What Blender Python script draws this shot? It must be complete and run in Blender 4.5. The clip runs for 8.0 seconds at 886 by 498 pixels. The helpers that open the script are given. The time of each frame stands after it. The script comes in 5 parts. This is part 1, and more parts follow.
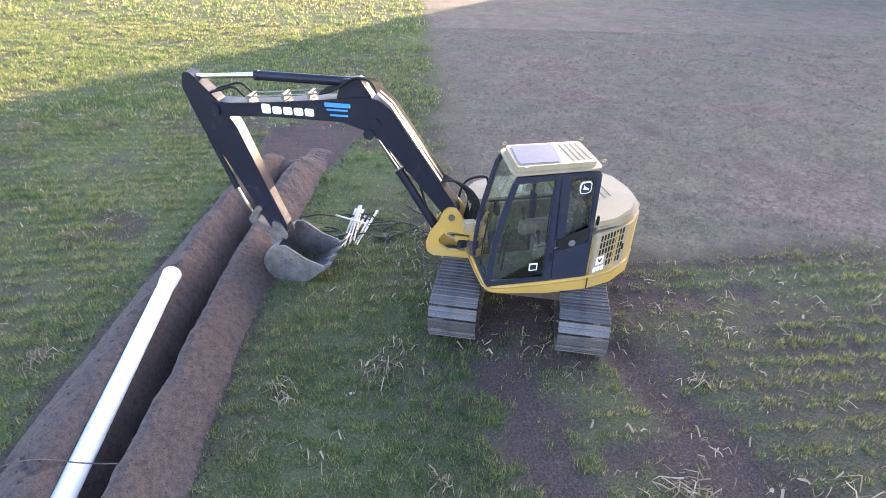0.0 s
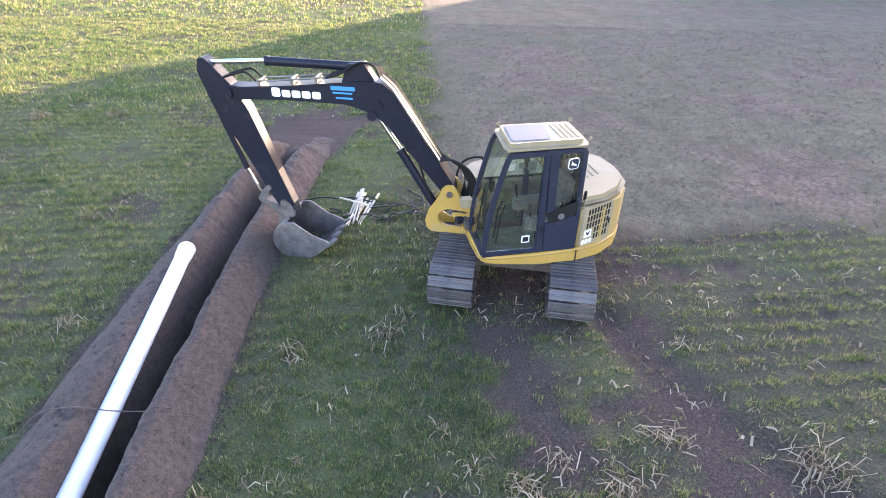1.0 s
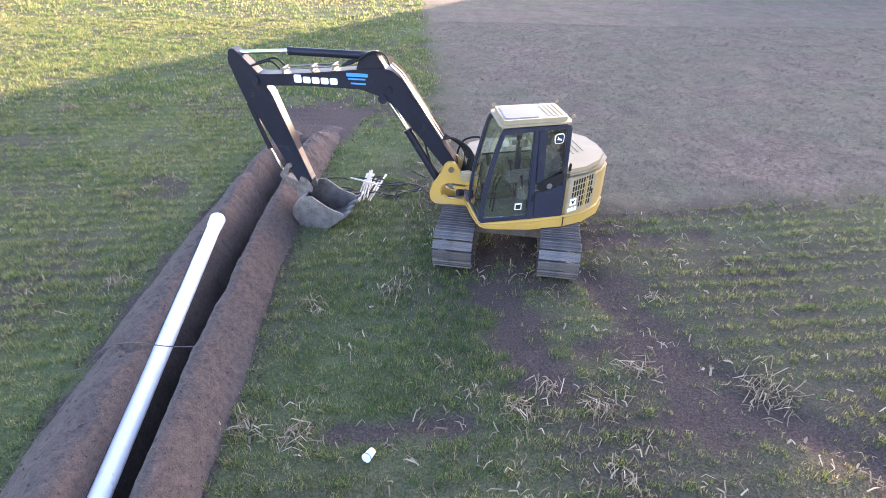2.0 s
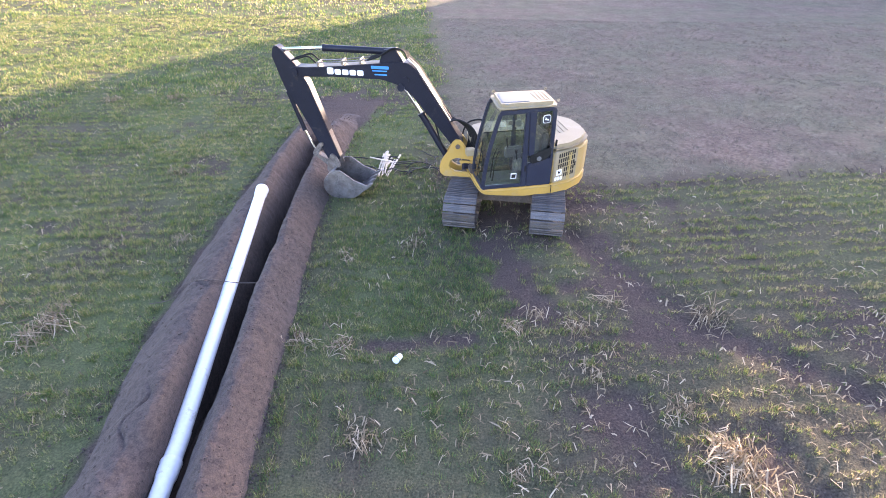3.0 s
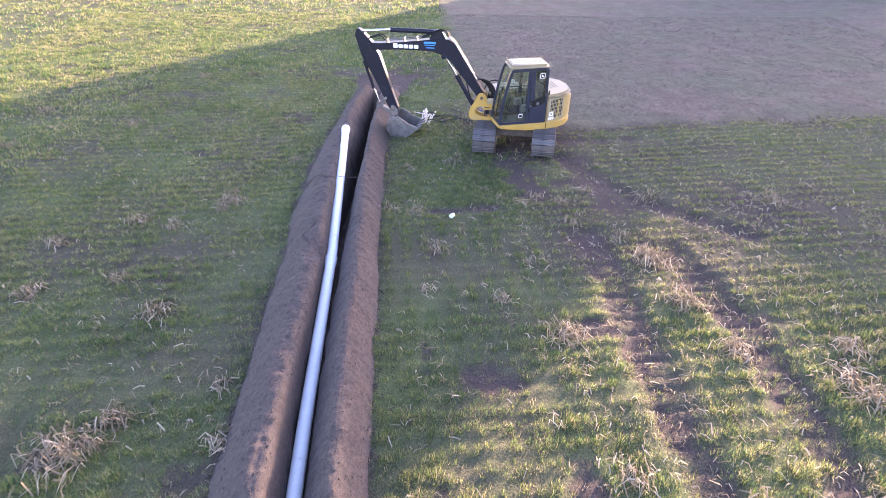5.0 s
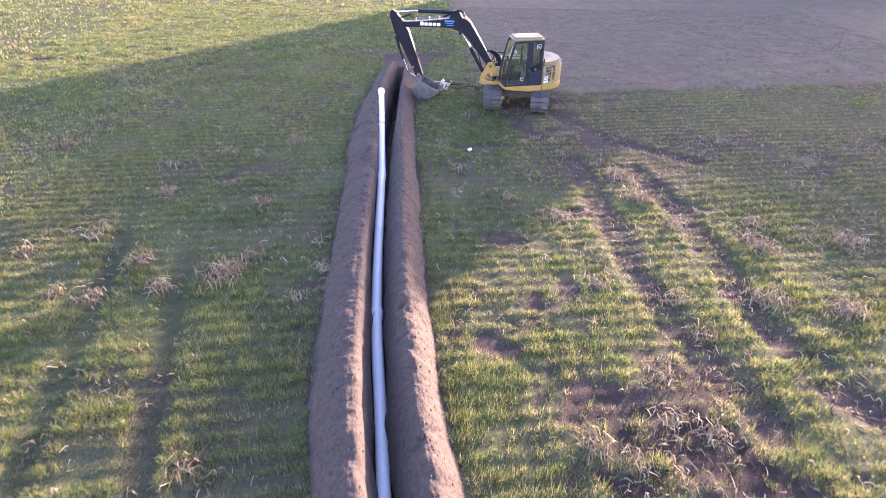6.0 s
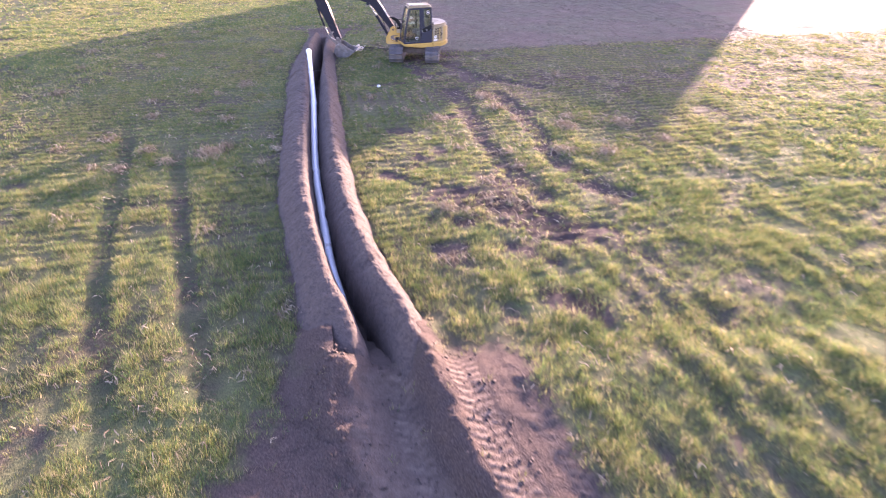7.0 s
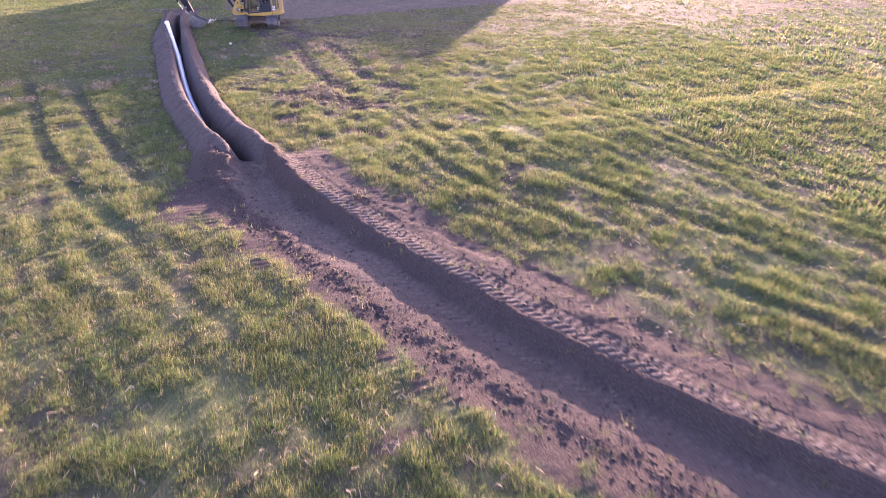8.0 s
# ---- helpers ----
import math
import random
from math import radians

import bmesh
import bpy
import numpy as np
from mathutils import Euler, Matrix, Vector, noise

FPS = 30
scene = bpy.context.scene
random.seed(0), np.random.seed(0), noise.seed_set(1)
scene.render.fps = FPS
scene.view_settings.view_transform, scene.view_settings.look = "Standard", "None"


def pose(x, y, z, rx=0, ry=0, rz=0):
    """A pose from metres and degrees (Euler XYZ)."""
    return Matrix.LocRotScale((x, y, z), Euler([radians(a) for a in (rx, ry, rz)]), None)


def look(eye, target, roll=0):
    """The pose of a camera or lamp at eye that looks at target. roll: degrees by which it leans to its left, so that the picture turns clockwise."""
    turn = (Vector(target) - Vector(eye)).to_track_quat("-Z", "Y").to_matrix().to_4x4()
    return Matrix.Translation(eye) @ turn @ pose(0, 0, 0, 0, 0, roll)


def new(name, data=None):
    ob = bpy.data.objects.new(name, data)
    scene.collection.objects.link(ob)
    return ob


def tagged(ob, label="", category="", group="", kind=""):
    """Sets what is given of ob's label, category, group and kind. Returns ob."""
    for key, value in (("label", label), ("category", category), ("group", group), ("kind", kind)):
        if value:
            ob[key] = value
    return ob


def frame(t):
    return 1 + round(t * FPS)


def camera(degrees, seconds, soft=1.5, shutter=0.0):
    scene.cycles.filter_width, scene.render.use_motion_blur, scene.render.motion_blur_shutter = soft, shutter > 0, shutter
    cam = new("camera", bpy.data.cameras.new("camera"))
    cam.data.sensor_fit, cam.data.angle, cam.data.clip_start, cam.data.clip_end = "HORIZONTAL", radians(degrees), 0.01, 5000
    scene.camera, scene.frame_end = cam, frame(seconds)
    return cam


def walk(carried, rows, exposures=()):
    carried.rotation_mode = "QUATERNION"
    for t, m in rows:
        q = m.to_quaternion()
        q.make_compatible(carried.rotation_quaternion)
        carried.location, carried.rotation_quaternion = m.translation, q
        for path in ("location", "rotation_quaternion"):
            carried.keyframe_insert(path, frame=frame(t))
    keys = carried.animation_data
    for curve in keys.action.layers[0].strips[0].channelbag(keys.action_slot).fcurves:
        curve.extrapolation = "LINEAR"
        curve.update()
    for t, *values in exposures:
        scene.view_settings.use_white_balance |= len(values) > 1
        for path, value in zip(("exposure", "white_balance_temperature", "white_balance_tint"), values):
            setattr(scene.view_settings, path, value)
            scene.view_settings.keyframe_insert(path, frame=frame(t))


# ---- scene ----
cam = camera(78.8, 8.0, soft=0.5, shutter=0.15)
PATH = [
    (0, (-0.089, -0.28, 5.113), (-0.123, 1.392, 4.016), 0.8),
    (0.5, (-0.075, -0.526, 5.094), (-0.106, 1.146, 3.997), 0.8),
    (1, (-0.06, -0.903, 5.095), (-0.091, 0.767, 3.995), 0.8),
    (1.5, (-0.07, -1.402, 5.084), (-0.099, 0.268, 3.983), 0.8),
    (1.7, (-0.08, -1.642, 5.12), (-0.108, 0.029, 4.021), 0.7),
    (2.8, (-0.15, -3.52, 5.601), (-0.182, -1.858, 4.489), 0.4),
    (3, (-0.187, -3.939, 5.696), (-0.221, -2.279, 4.581), 0.3),
    (3.5, (-0.329, -5.102, 5.879), (-0.362, -3.442, 4.764), 0.3),
    (4, (-0.508, -6.3, 6.047), (-0.539, -4.638, 4.934), 0.3),
    (4.2, (-0.594, -6.841, 6.108), (-0.626, -5.179, 4.996), 0.3),
    (5.5, (-1.363, -11.484, 6.678), (-1.378, -9.824, 5.561), 0.4),
    (6, (-1.621, -14.024, 6.72), (-1.636, -12.359, 5.611), 0.5),
    (6.5, (-1.478, -17.246, 6.789), (-1.491, -15.581, 5.681), 0.8),
    (7, (-1.001, -21.172, 6.811), (-0.793, -19.516, 5.709), 0.8),
    (7.5, (-0.855, -25.67, 6.747), (-0.322, -24.083, 5.653), 0.8),
    (8, (-1.04, -30.606, 6.762), (-0.436, -29.045, 5.668), 0.9),
]
EXPOSURES = [(0.0, 3.25, 5960, 32), (4.0, 3.28, 5850, 41), (5.5, 3.06, 5790, 46), (6.0, 2.96, 5810, 48), (6.5, 2.98, 5860, 52), (7.2, 2.98, 5830, 60), (8.0, 2.57, 5760, 64)]
walk(cam, [(t, look(eye, target, roll)) for t, eye, target, roll in PATH], EXPOSURES)

# ---- sky and sun ----
SUN_WAY = Vector((0.61, 0.79, 0.0)).normalized()      # from the ground towards the sun
SUN_UP = radians(8.2)
world = bpy.data.worlds.new("sky")
scene.world = world
world.use_nodes = True
wn, wl = world.node_tree.nodes, world.node_tree.links
sky = wn.new("ShaderNodeTexSky")
sky.sky_type = "NISHITA"
sky.sun_disc = False
sky.sun_elevation = SUN_UP
sky.sun_rotation = math.atan2(SUN_WAY.x, SUN_WAY.y)
wn["Background"].inputs[1].default_value = 0.15
wl.new(sky.outputs[0], wn["Background"].inputs[0])
sun_data = bpy.data.lights.new("sun", "SUN")
sun_data.energy, sun_data.angle, sun_data.color = 4.4, radians(0.6), (1.0, 0.80, 0.45)
sun = new("sun", sun_data)
to_sun = Vector((SUN_WAY.x * math.cos(SUN_UP), SUN_WAY.y * math.cos(SUN_UP), math.sin(SUN_UP)))
sun.matrix_world = look(to_sun * 100, (0, 0, 0))


# ---- materials ----
def material(name, low, high, size=4.0, rough=0.7, metal=0.0, bump=0.2, grain=60.0, dirt=None, dirt_amount=0.4, dirt_size=1.5, spread=0.0, shine=0.5):
    """A surface with two scales of colour change and fine relief; sizes in repeats per metre."""
    m = bpy.data.materials.new(name)
    m.use_nodes = True
    n, l = m.node_tree.nodes, m.node_tree.links
    b = n["Principled BSDF"]
    co = n.new("ShaderNodeTexCoord")
    na = n.new("ShaderNodeTexNoise")
    na.inputs["Scale"].default_value, na.inputs["Detail"].default_value = size, 6
    nb = n.new("ShaderNodeTexNoise")
    nb.inputs["Scale"].default_value, nb.inputs["Detail"].default_value = grain, 4
    for t in (na, nb):
        l.new(co.outputs["Object"], t.inputs["Vector"])
    add = n.new("ShaderNodeMath")
    add.operation = "MULTIPLY_ADD"
    l.new(nb.outputs[0], add.inputs[0])
    add.inputs[1].default_value = 0.5
    mul = n.new("ShaderNodeMath")
    mul.operation = "MULTIPLY"
    l.new(na.outputs[0], mul.inputs[0])
    mul.inputs[1].default_value = 0.5
    l.new(mul.outputs[0], add.inputs[2])
    ramp = n.new("ShaderNodeValToRGB")
    ramp.color_ramp.elements[0].position, ramp.color_ramp.elements[1].position = 0.36, 0.64
    ramp.color_ramp.elements[0].color, ramp.color_ramp.elements[1].color = (*low, 1), (*high, 1)
    l.new(add.outputs[0], ramp.inputs[0])
    last = ramp.outputs[0]
    if dirt:
        nd = n.new("ShaderNodeTexNoise")
        nd.inputs["Scale"].default_value, nd.inputs["Detail"].default_value = dirt_size, 8
        nd.inputs["Roughness"].default_value = 0.7
        l.new(co.outputs["Object"], nd.inputs["Vector"])
        dr = n.new("ShaderNodeValToRGB")
        dr.color_ramp.elements[0].position, dr.color_ramp.elements[1].position = 0.62 - 0.3 * dirt_amount, 0.72
        l.new(nd.outputs[0], dr.inputs[0])
        mix = n.new("ShaderNodeMix")
        mix.data_type = "RGBA"
        l.new(dr.outputs[0], mix.inputs["Factor"])
        l.new(last, mix.inputs["A"])
        mix.inputs["B"].default_value = (*dirt, 1)
        last = mix.outputs["Result"]
    if spread:
        info = n.new("ShaderNodeObjectInfo")
        hsv = n.new("ShaderNodeHueSaturation")
        mr = n.new("ShaderNodeMapRange")
        l.new(info.outputs["Random"], mr.inputs[0])
        mr.inputs[3].default_value, mr.inputs[4].default_value = 1 - spread, 1 + spread
        l.new(mr.outputs[0], hsv.inputs["Value"])
        l.new(last, hsv.inputs["Color"])
        last = hsv.outputs[0]
    l.new(last, b.inputs["Base Color"])
    b.inputs["Roughness"].default_value, b.inputs["Metallic"].default_value = rough, metal
    b.inputs["Specular IOR Level"].default_value = shine
    if bump:
        bm_ = n.new("ShaderNodeBump")
        bm_.inputs["Strength"].default_value, bm_.inputs["Distance"].default_value = bump, 0.02
        l.new(add.outputs[0], bm_.inputs["Height"])
        l.new(bm_.outputs[0], b.inputs["Normal"])
    return m


def glass_material(name, tint, rough=0.02):
    m = bpy.data.materials.new(name)
    m.use_nodes = True
    n, l = m.node_tree.nodes, m.node_tree.links
    clear, gloss, mix, fres = (n.new("ShaderNode" + k) for k in ("BsdfTransparent", "BsdfGlossy", "MixShader", "Fresnel"))
    clear.inputs[0].default_value = (*tint, 1)
    gloss.inputs["Roughness"].default_value = rough
    fres.inputs[0].default_value = 1.55
    more = n.new("ShaderNodeMath")
    more.operation = "ADD"
    more.inputs[1].default_value = 0.13
    l.new(fres.outputs[0], more.inputs[0])
    l.new(more.outputs[0], mix.inputs[0])
    l.new(clear.outputs[0], mix.inputs[1])
    l.new(gloss.outputs[0], mix.inputs[2])
    l.new(mix.outputs[0], n["Material Output"].inputs[0])
    return m


def blade_material(name, tones, rough=0.6, through_light=0.52):
    """Leaf blades: colour by each blade's own tone, some light passing through."""
    m = bpy.data.materials.new(name)
    m.use_nodes = True
    n, l = m.node_tree.nodes, m.node_tree.links
    at = n.new("ShaderNodeAttribute")
    at.attribute_name = "tone"
    ramp = n.new("ShaderNodeValToRGB")
    e = ramp.color_ramp.elements
    while len(e) < len(tones):
        e.new(0.5)
    for k, c in enumerate(tones):
        e[k].position, e[k].color = k / (len(tones) - 1), (*c, 1)
    l.new(at.outputs["Fac"], ramp.inputs[0])
    b = n["Principled BSDF"]
    b.inputs["Roughness"].default_value = rough
    b.inputs["Specular IOR Level"].default_value = 0.25
    l.new(ramp.outputs[0], b.inputs["Base Color"])
    tr, mix = n.new("ShaderNodeBsdfTranslucent"), n.new("ShaderNodeMixShader")
    l.new(ramp.outputs[0], tr.inputs[0])
    mix.inputs[0].default_value = through_light
    l.new(b.outputs[0], mix.inputs[1])
    l.new(tr.outputs[0], mix.inputs[2])
    l.new(mix.outputs[0], n["Material Output"].inputs[0])
    return m


def ground_material():
    """Field ground: soil with thin cover, dormant turf beyond the field's edge; the shares stand in the mesh's own layers."""
    m = bpy.data.materials.new("field_ground")
    m.use_nodes = True
    n, l = m.node_tree.nodes, m.node_tree.links
    b = n["Principled BSDF"]
    co = n.new("ShaderNodeTexCoord")

    def tex(scale, detail=6, rough=0.6, stretch=(1, 1, 1)):
        mp = n.new("ShaderNodeMapping")
        mp.inputs["Rotation"].default_value = (0, 0, -FIELD_TURN)
        mp.inputs["Scale"].default_value = stretch
        l.new(co.outputs["Object"], mp.inputs[0])
        t = n.new("ShaderNodeTexNoise")
        t.inputs["Scale"].default_value, t.inputs["Detail"].default_value, t.inputs["Roughness"].default_value = scale, detail, rough
        l.new(mp.outputs[0], t.inputs["Vector"])
        return t.outputs[0]

    def ramp(src, stops):
        r = n.new("ShaderNodeValToRGB")
        e = r.color_ramp.elements
        while len(e) < len(stops):
            e.new(0.5)
        for k, (p, c) in enumerate(stops):
            e[k].position, e[k].color = p, (*c, 1)
        l.new(src, r.inputs[0])
        return r.outputs[0]

    def mixed(fac, a, c):
        x = n.new("ShaderNodeMix")
        x.data_type = "RGBA"
        l.new(fac, x.inputs["Factor"])
        l.new(a, x.inputs["A"])
        l.new(c, x.inputs["B"])
        return x.outputs["Result"]

    def layer(name):
        a = n.new("ShaderNodeAttribute")
        a.attribute_name = name
        return a.outputs["Fac"]

    fine, mid, big = tex(38.0), tex(7.0), tex(0.6, 8)
    soil = ramp(fine, [(0.3, (0.040, 0.029, 0.025)), (0.55, (0.088, 0.065, 0.056)), (0.75, (0.162, 0.123, 0.104))])
    green = ramp(fine, [(0.3, (0.048, 0.058, 0.026)), (0.5, (0.096, 0.116, 0.048)), (0.7, (0.155, 0.170, 0.075))])
    straw = ramp(tex(55.0), [(0.35, (0.07, 0.055, 0.038)), (0.55, (0.15, 0.12, 0.085)), (0.7, (0.32, 0.27, 0.19))])
    dead = ramp(tex(9.0, 8, 0.78), [(0.34, (0.090, 0.060, 0.047)), (0.5, (0.162, 0.118, 0.092)), (0.66, (0.275, 0.212, 0.160))])
    live = ramp(tex(11.0, 8, 0.75), [(0.34, (0.070, 0.066, 0.042)), (0.5, (0.132, 0.124, 0.080)), (0.66, (0.215, 0.200, 0.135))])
    turf = mixed(ramp(tex(0.35, 8, 0.68, (0.8, 1.1, 1)), [(0.40, (0, 0, 0)), (0.60, (0.9, 0.9, 0.9))]), dead, live)
    dull = ramp(tex(1.3, 8, 0.70), [(0.34, (0.66, 0.64, 0.64)), (0.64, (1.04, 1.02, 0.98))])
    mul = n.new("ShaderNodeMix")
    mul.data_type, mul.blend_type = "RGBA", "MULTIPLY"
    mul.inputs["Factor"].default_value = 1.0
    l.new(turf, mul.inputs["A"])
    l.new(dull, mul.inputs["B"])
    turf = mul.outputs["Result"]
    litter = ramp(tex(14.0, 8, 0.75), [(0.59, (0, 0, 0)), (0.69, (0.4, 0.4, 0.4))])
    col = mixed(layer("cover"), soil, green)
    col = mixed(litter, col, straw)
    col = mixed(layer("bare"), col, soil)
    # pressed soil, its paleness also standing in for sun and lifted shade
    packed_lit = ramp(mid, [(0.3, (0.15, 0.112, 0.088)), (0.7, (0.29, 0.222, 0.170))])
    col = mixed(layer("packed_lit"), col, packed_lit)
    # a darker soil colour, mixed in by its own layer
    dark_soil = ramp(mid, [(0.3, (0.022, 0.016, 0.015)), (0.7, (0.060, 0.043, 0.038))])
    col = mixed(layer("dark_soil"), col, dark_soil)
    col = mixed(layer("turf"), col, turf)
    l.new(col, b.inputs["Base Color"])
    b.inputs["Roughness"].default_value = 0.95
    b.inputs["Specular IOR Level"].default_value = 0.15
    bp = n.new("ShaderNodeBump")
    bp.inputs["Distance"].default_value = 0.05
    ad = n.new("ShaderNodeMath")
    ad.operation = "ADD"
    l.new(fine, ad.inputs[0])
    l.new(mid, ad.inputs[1])
    l.new(ad.outputs[0], bp.inputs["Height"])
    calm = n.new("ShaderNodeMapRange")
    l.new(layer("turf"), calm.inputs[0])
    calm.inputs[3].default_value, calm.inputs[4].default_value = 0.9, 0.06
    l.new(calm.outputs[0], bp.inputs["Strength"])
    l.new(bp.outputs[0], b.inputs["Normal"])
    return m


FIELD_TURN = radians(6.1)
MAT = dict(
    ground=ground_material(),
    spoil=material("spoil_soil", (0.040, 0.030, 0.026), (0.098, 0.072, 0.060), 14.0, 0.95, 0, 1.0, 55, (0.118, 0.087, 0.071), 0.2, 22),
    trench=material("trench_soil", (0.05, 0.035, 0.027), (0.10, 0.07, 0.055), 3.0, 0.95, 0, 0.8, 30),
    grass=blade_material("grass_blades", [(0.050, 0.104, 0.046), (0.095, 0.168, 0.063), (0.188, 0.228, 0.054), (0.32, 0.29, 0.12), (0.44, 0.37, 0.23)]),
    dry=blade_material("dormant_blades", [(0.10, 0.082, 0.064), (0.20, 0.168, 0.126), (0.34, 0.29, 0.22)], 0.9, 0.05),
    stalk=blade_material("dead_stalk", [(0.10, 0.072, 0.045), (0.26, 0.20, 0.125), (0.50, 0.42, 0.30)], 0.7, 0.2),
    pvc=material("white_pvc", (0.72, 0.74, 0.76), (0.82, 0.83, 0.84), 2.0, 0.35, 0, 0.02, 20, (0.45, 0.38, 0.32), 0.08, 3),
    yellow=material("yellow_paint", (0.40, 0.245, 0.045), (0.48, 0.305, 0.07), 2.5, 0.5, 0, 0.03, 80, (0.38, 0.29, 0.17), 0.3, 3),
    cream=material("faded_yellow_paint", (0.275, 0.222, 0.130), (0.34, 0.278, 0.170), 2.0, 0.55, 0, 0.03, 60, (0.36, 0.30, 0.215), 0.3, 3, shine=0.3),
    faded=material("weathered_yellow_paint", (0.34, 0.242, 0.088), (0.41, 0.30, 0.12), 2.0, 0.55, 0, 0.03, 60, (0.36, 0.29, 0.18), 0.3, 3, shine=0.3),
    navy=material("dark_paint", (0.009, 0.010, 0.018), (0.016, 0.018, 0.031), 2.0, 0.42, 0, 0.03, 60, (0.045, 0.042, 0.04), 0.06, 4, shine=0.25),
    cabdark=material("cab_dark_paint", (0.015, 0.019, 0.036), (0.025, 0.030, 0.052), 2.0, 0.4, 0, 0.02, 60, (0.07, 0.065, 0.06), 0.2, 3),
    black=material("black_rubber", (0.010, 0.010, 0.010), (0.022, 0.022, 0.022), 5.0, 0.7, 0, 0.1, 90, shine=0.2),
    steel=material("worn_steel", (0.16, 0.145, 0.13), (0.32, 0.30, 0.28), 5.0, 0.45, 0.7, 0.25, 50, (0.16, 0.12, 0.09), 0.35, 4),
    bucket=material("scuffed_bucket_steel", (0.085, 0.078, 0.074), (0.22, 0.205, 0.195), 6.0, 0.55, 0.25, 0.3, 40, (0.10, 0.075, 0.06), 0.4, 5),
    chrome=material("chrome_rod", (0.75, 0.75, 0.75), (0.85, 0.85, 0.85), 2.0, 0.12, 1.0, 0.0, 30),
    pad=material("track_pad_steel", (0.070, 0.066, 0.066), (0.155, 0.148, 0.150), 4.0, 0.5, 0.55, 0.3, 60, (0.13, 0.10, 0.08), 0.4, 3, spread=0.18),
    mud=material("muddy_steel", (0.07, 0.055, 0.045), (0.14, 0.11, 0.09), 5.0, 0.85, 0.1, 0.5, 40),
    glass=glass_material("cab_glass", (0.84, 0.91, 0.89)),
    hatch=material("tinted_glass", (0.045, 0.048, 0.065), (0.07, 0.072, 0.095), 3.0, 0.3, 0, 0.0, 40, (0.12, 0.11, 0.10), 0.2, 5, shine=0.22),
    seat=material("grey_fabric", (0.10, 0.10, 0.10), (0.16, 0.16, 0.16), 6.0, 0.9, 0, 0.2, 90),
    trim=material("grey_plastic", (0.16, 0.16, 0.15), (0.24, 0.24, 0.22), 6.0, 0.6, 0, 0.05, 90),
    white=material("white_decal", (0.75, 0.75, 0.75), (0.82, 0.82, 0.82), 5.0, 0.5, 0, 0.0, 50),
    blue=material("blue_decal", (0.03, 0.22, 0.55), (0.05, 0.30, 0.65), 5.0, 0.5, 0, 0.0, 50),
    wood=material("pale_wood", (0.50, 0.42, 0.32), (0.70, 0.62, 0.50), 6.0, 0.75, 0, 0.15, 90, spread=0.15),
    root=material("black_tubing", (0.015, 0.013, 0.012), (0.035, 0.03, 0.028), 6.0, 0.6, 0, 0.1, 60),
    # plain grey for the added, unseen blocks that shade the field
    barn=material("shade_caster_grey", (0.35, 0.34, 0.32), (0.45, 0.44, 0.42), 1.0, 0.5, 0.2, 0.05, 30),
)


# ---- mesh helpers ----
def mesh_object(name, verts, faces, mat, parent=None, label="", smooth=False):
    me = bpy.data.meshes.new(name)
    me.from_pydata([tuple(v) for v in verts], [], faces)
    me.materials.append(mat)
    if smooth:
        me.polygons.foreach_set("use_smooth", [True] * len(me.polygons))
    ob = new(name, me)
    ob.parent = parent
    if label:
        tagged(ob, label)
    return ob


def part(name, bm, mat, parent, label="", m=None, smooth=None):
    """Link a bmesh as one mesh object under a thing or a part. smooth: the angle in degrees under which edges are rounded."""
    if m is not None:
        bmesh.ops.transform(bm, matrix=m, verts=bm.verts)
    bmesh.ops.recalc_face_normals(bm, faces=bm.faces)
    if smooth:
        for f in bm.faces:
            f.smooth = True
        for e in bm.edges:
            if len(e.link_faces) == 2 and e.calc_face_angle(0) > radians(smooth):
                e.smooth = False
    me = bpy.data.meshes.new(name)
    bm.to_mesh(me)
    bm.free()
    me.materials.append(mat)
    ob = new(name, me)
    ob.parent = parent
    if label:
        tagged(ob, label)
    return ob


def bevelled(bm, width, segments=2):
    if width:
        es = [e for e in bm.edges if len(e.link_faces) == 2 and e.calc_face_angle(0) > 0.5]
        bmesh.ops.bevel(bm, geom=es, offset=width, segments=segments, affect="EDGES", clamp_overlap=True)
    return bm


def box(x0, x1, y0, y1, z0, z1, bevel=0.01, segments=2):
    bm = bmesh.new()
    bmesh.ops.create_cube(bm, size=1, matrix=Matrix.Translation(((x0 + x1) / 2, (y0 + y1) / 2, (z0 + z1) / 2)) @ Matrix.Diagonal((x1 - x0, y1 - y0, z1 - z0, 1)))
    return bevelled(bm, bevel, segments)


def plate(outline, y0, y1, bevel=0.01, segments=2):
    """A plate whose outline lies in x and z, thick from y0 to y1."""
    bm = bmesh.new()
    a = [bm.verts.new((x, y0, z)) for x, z in outline]
    b = [bm.verts.new((x, y1, z)) for x, z in outline]
    bm.faces.new(a)
    bm.faces.new(b[::-1])
    for i in range(len(a)):
        j = (i + 1) % len(a)
        bm.faces.new((a[i], b[i], b[j], a[j]))
    bmesh.ops.recalc_face_normals(bm, faces=bm.faces)
    return bevelled(bm, bevel, segments)


def slab(outline, z0, z1, bevel=0.01, segments=2):
    """A slab whose outline lies in x and y, thick from z0 to z1."""
    bm = plate([(x, y) for x, y in outline], z0, z1, 0)
    for v in bm.verts:
        v.co = Vector((v.co.x, v.co.z, v.co.y))
    bmesh.ops.recalc_face_normals(bm, faces=bm.faces)
    return bevelled(bm, bevel, segments)


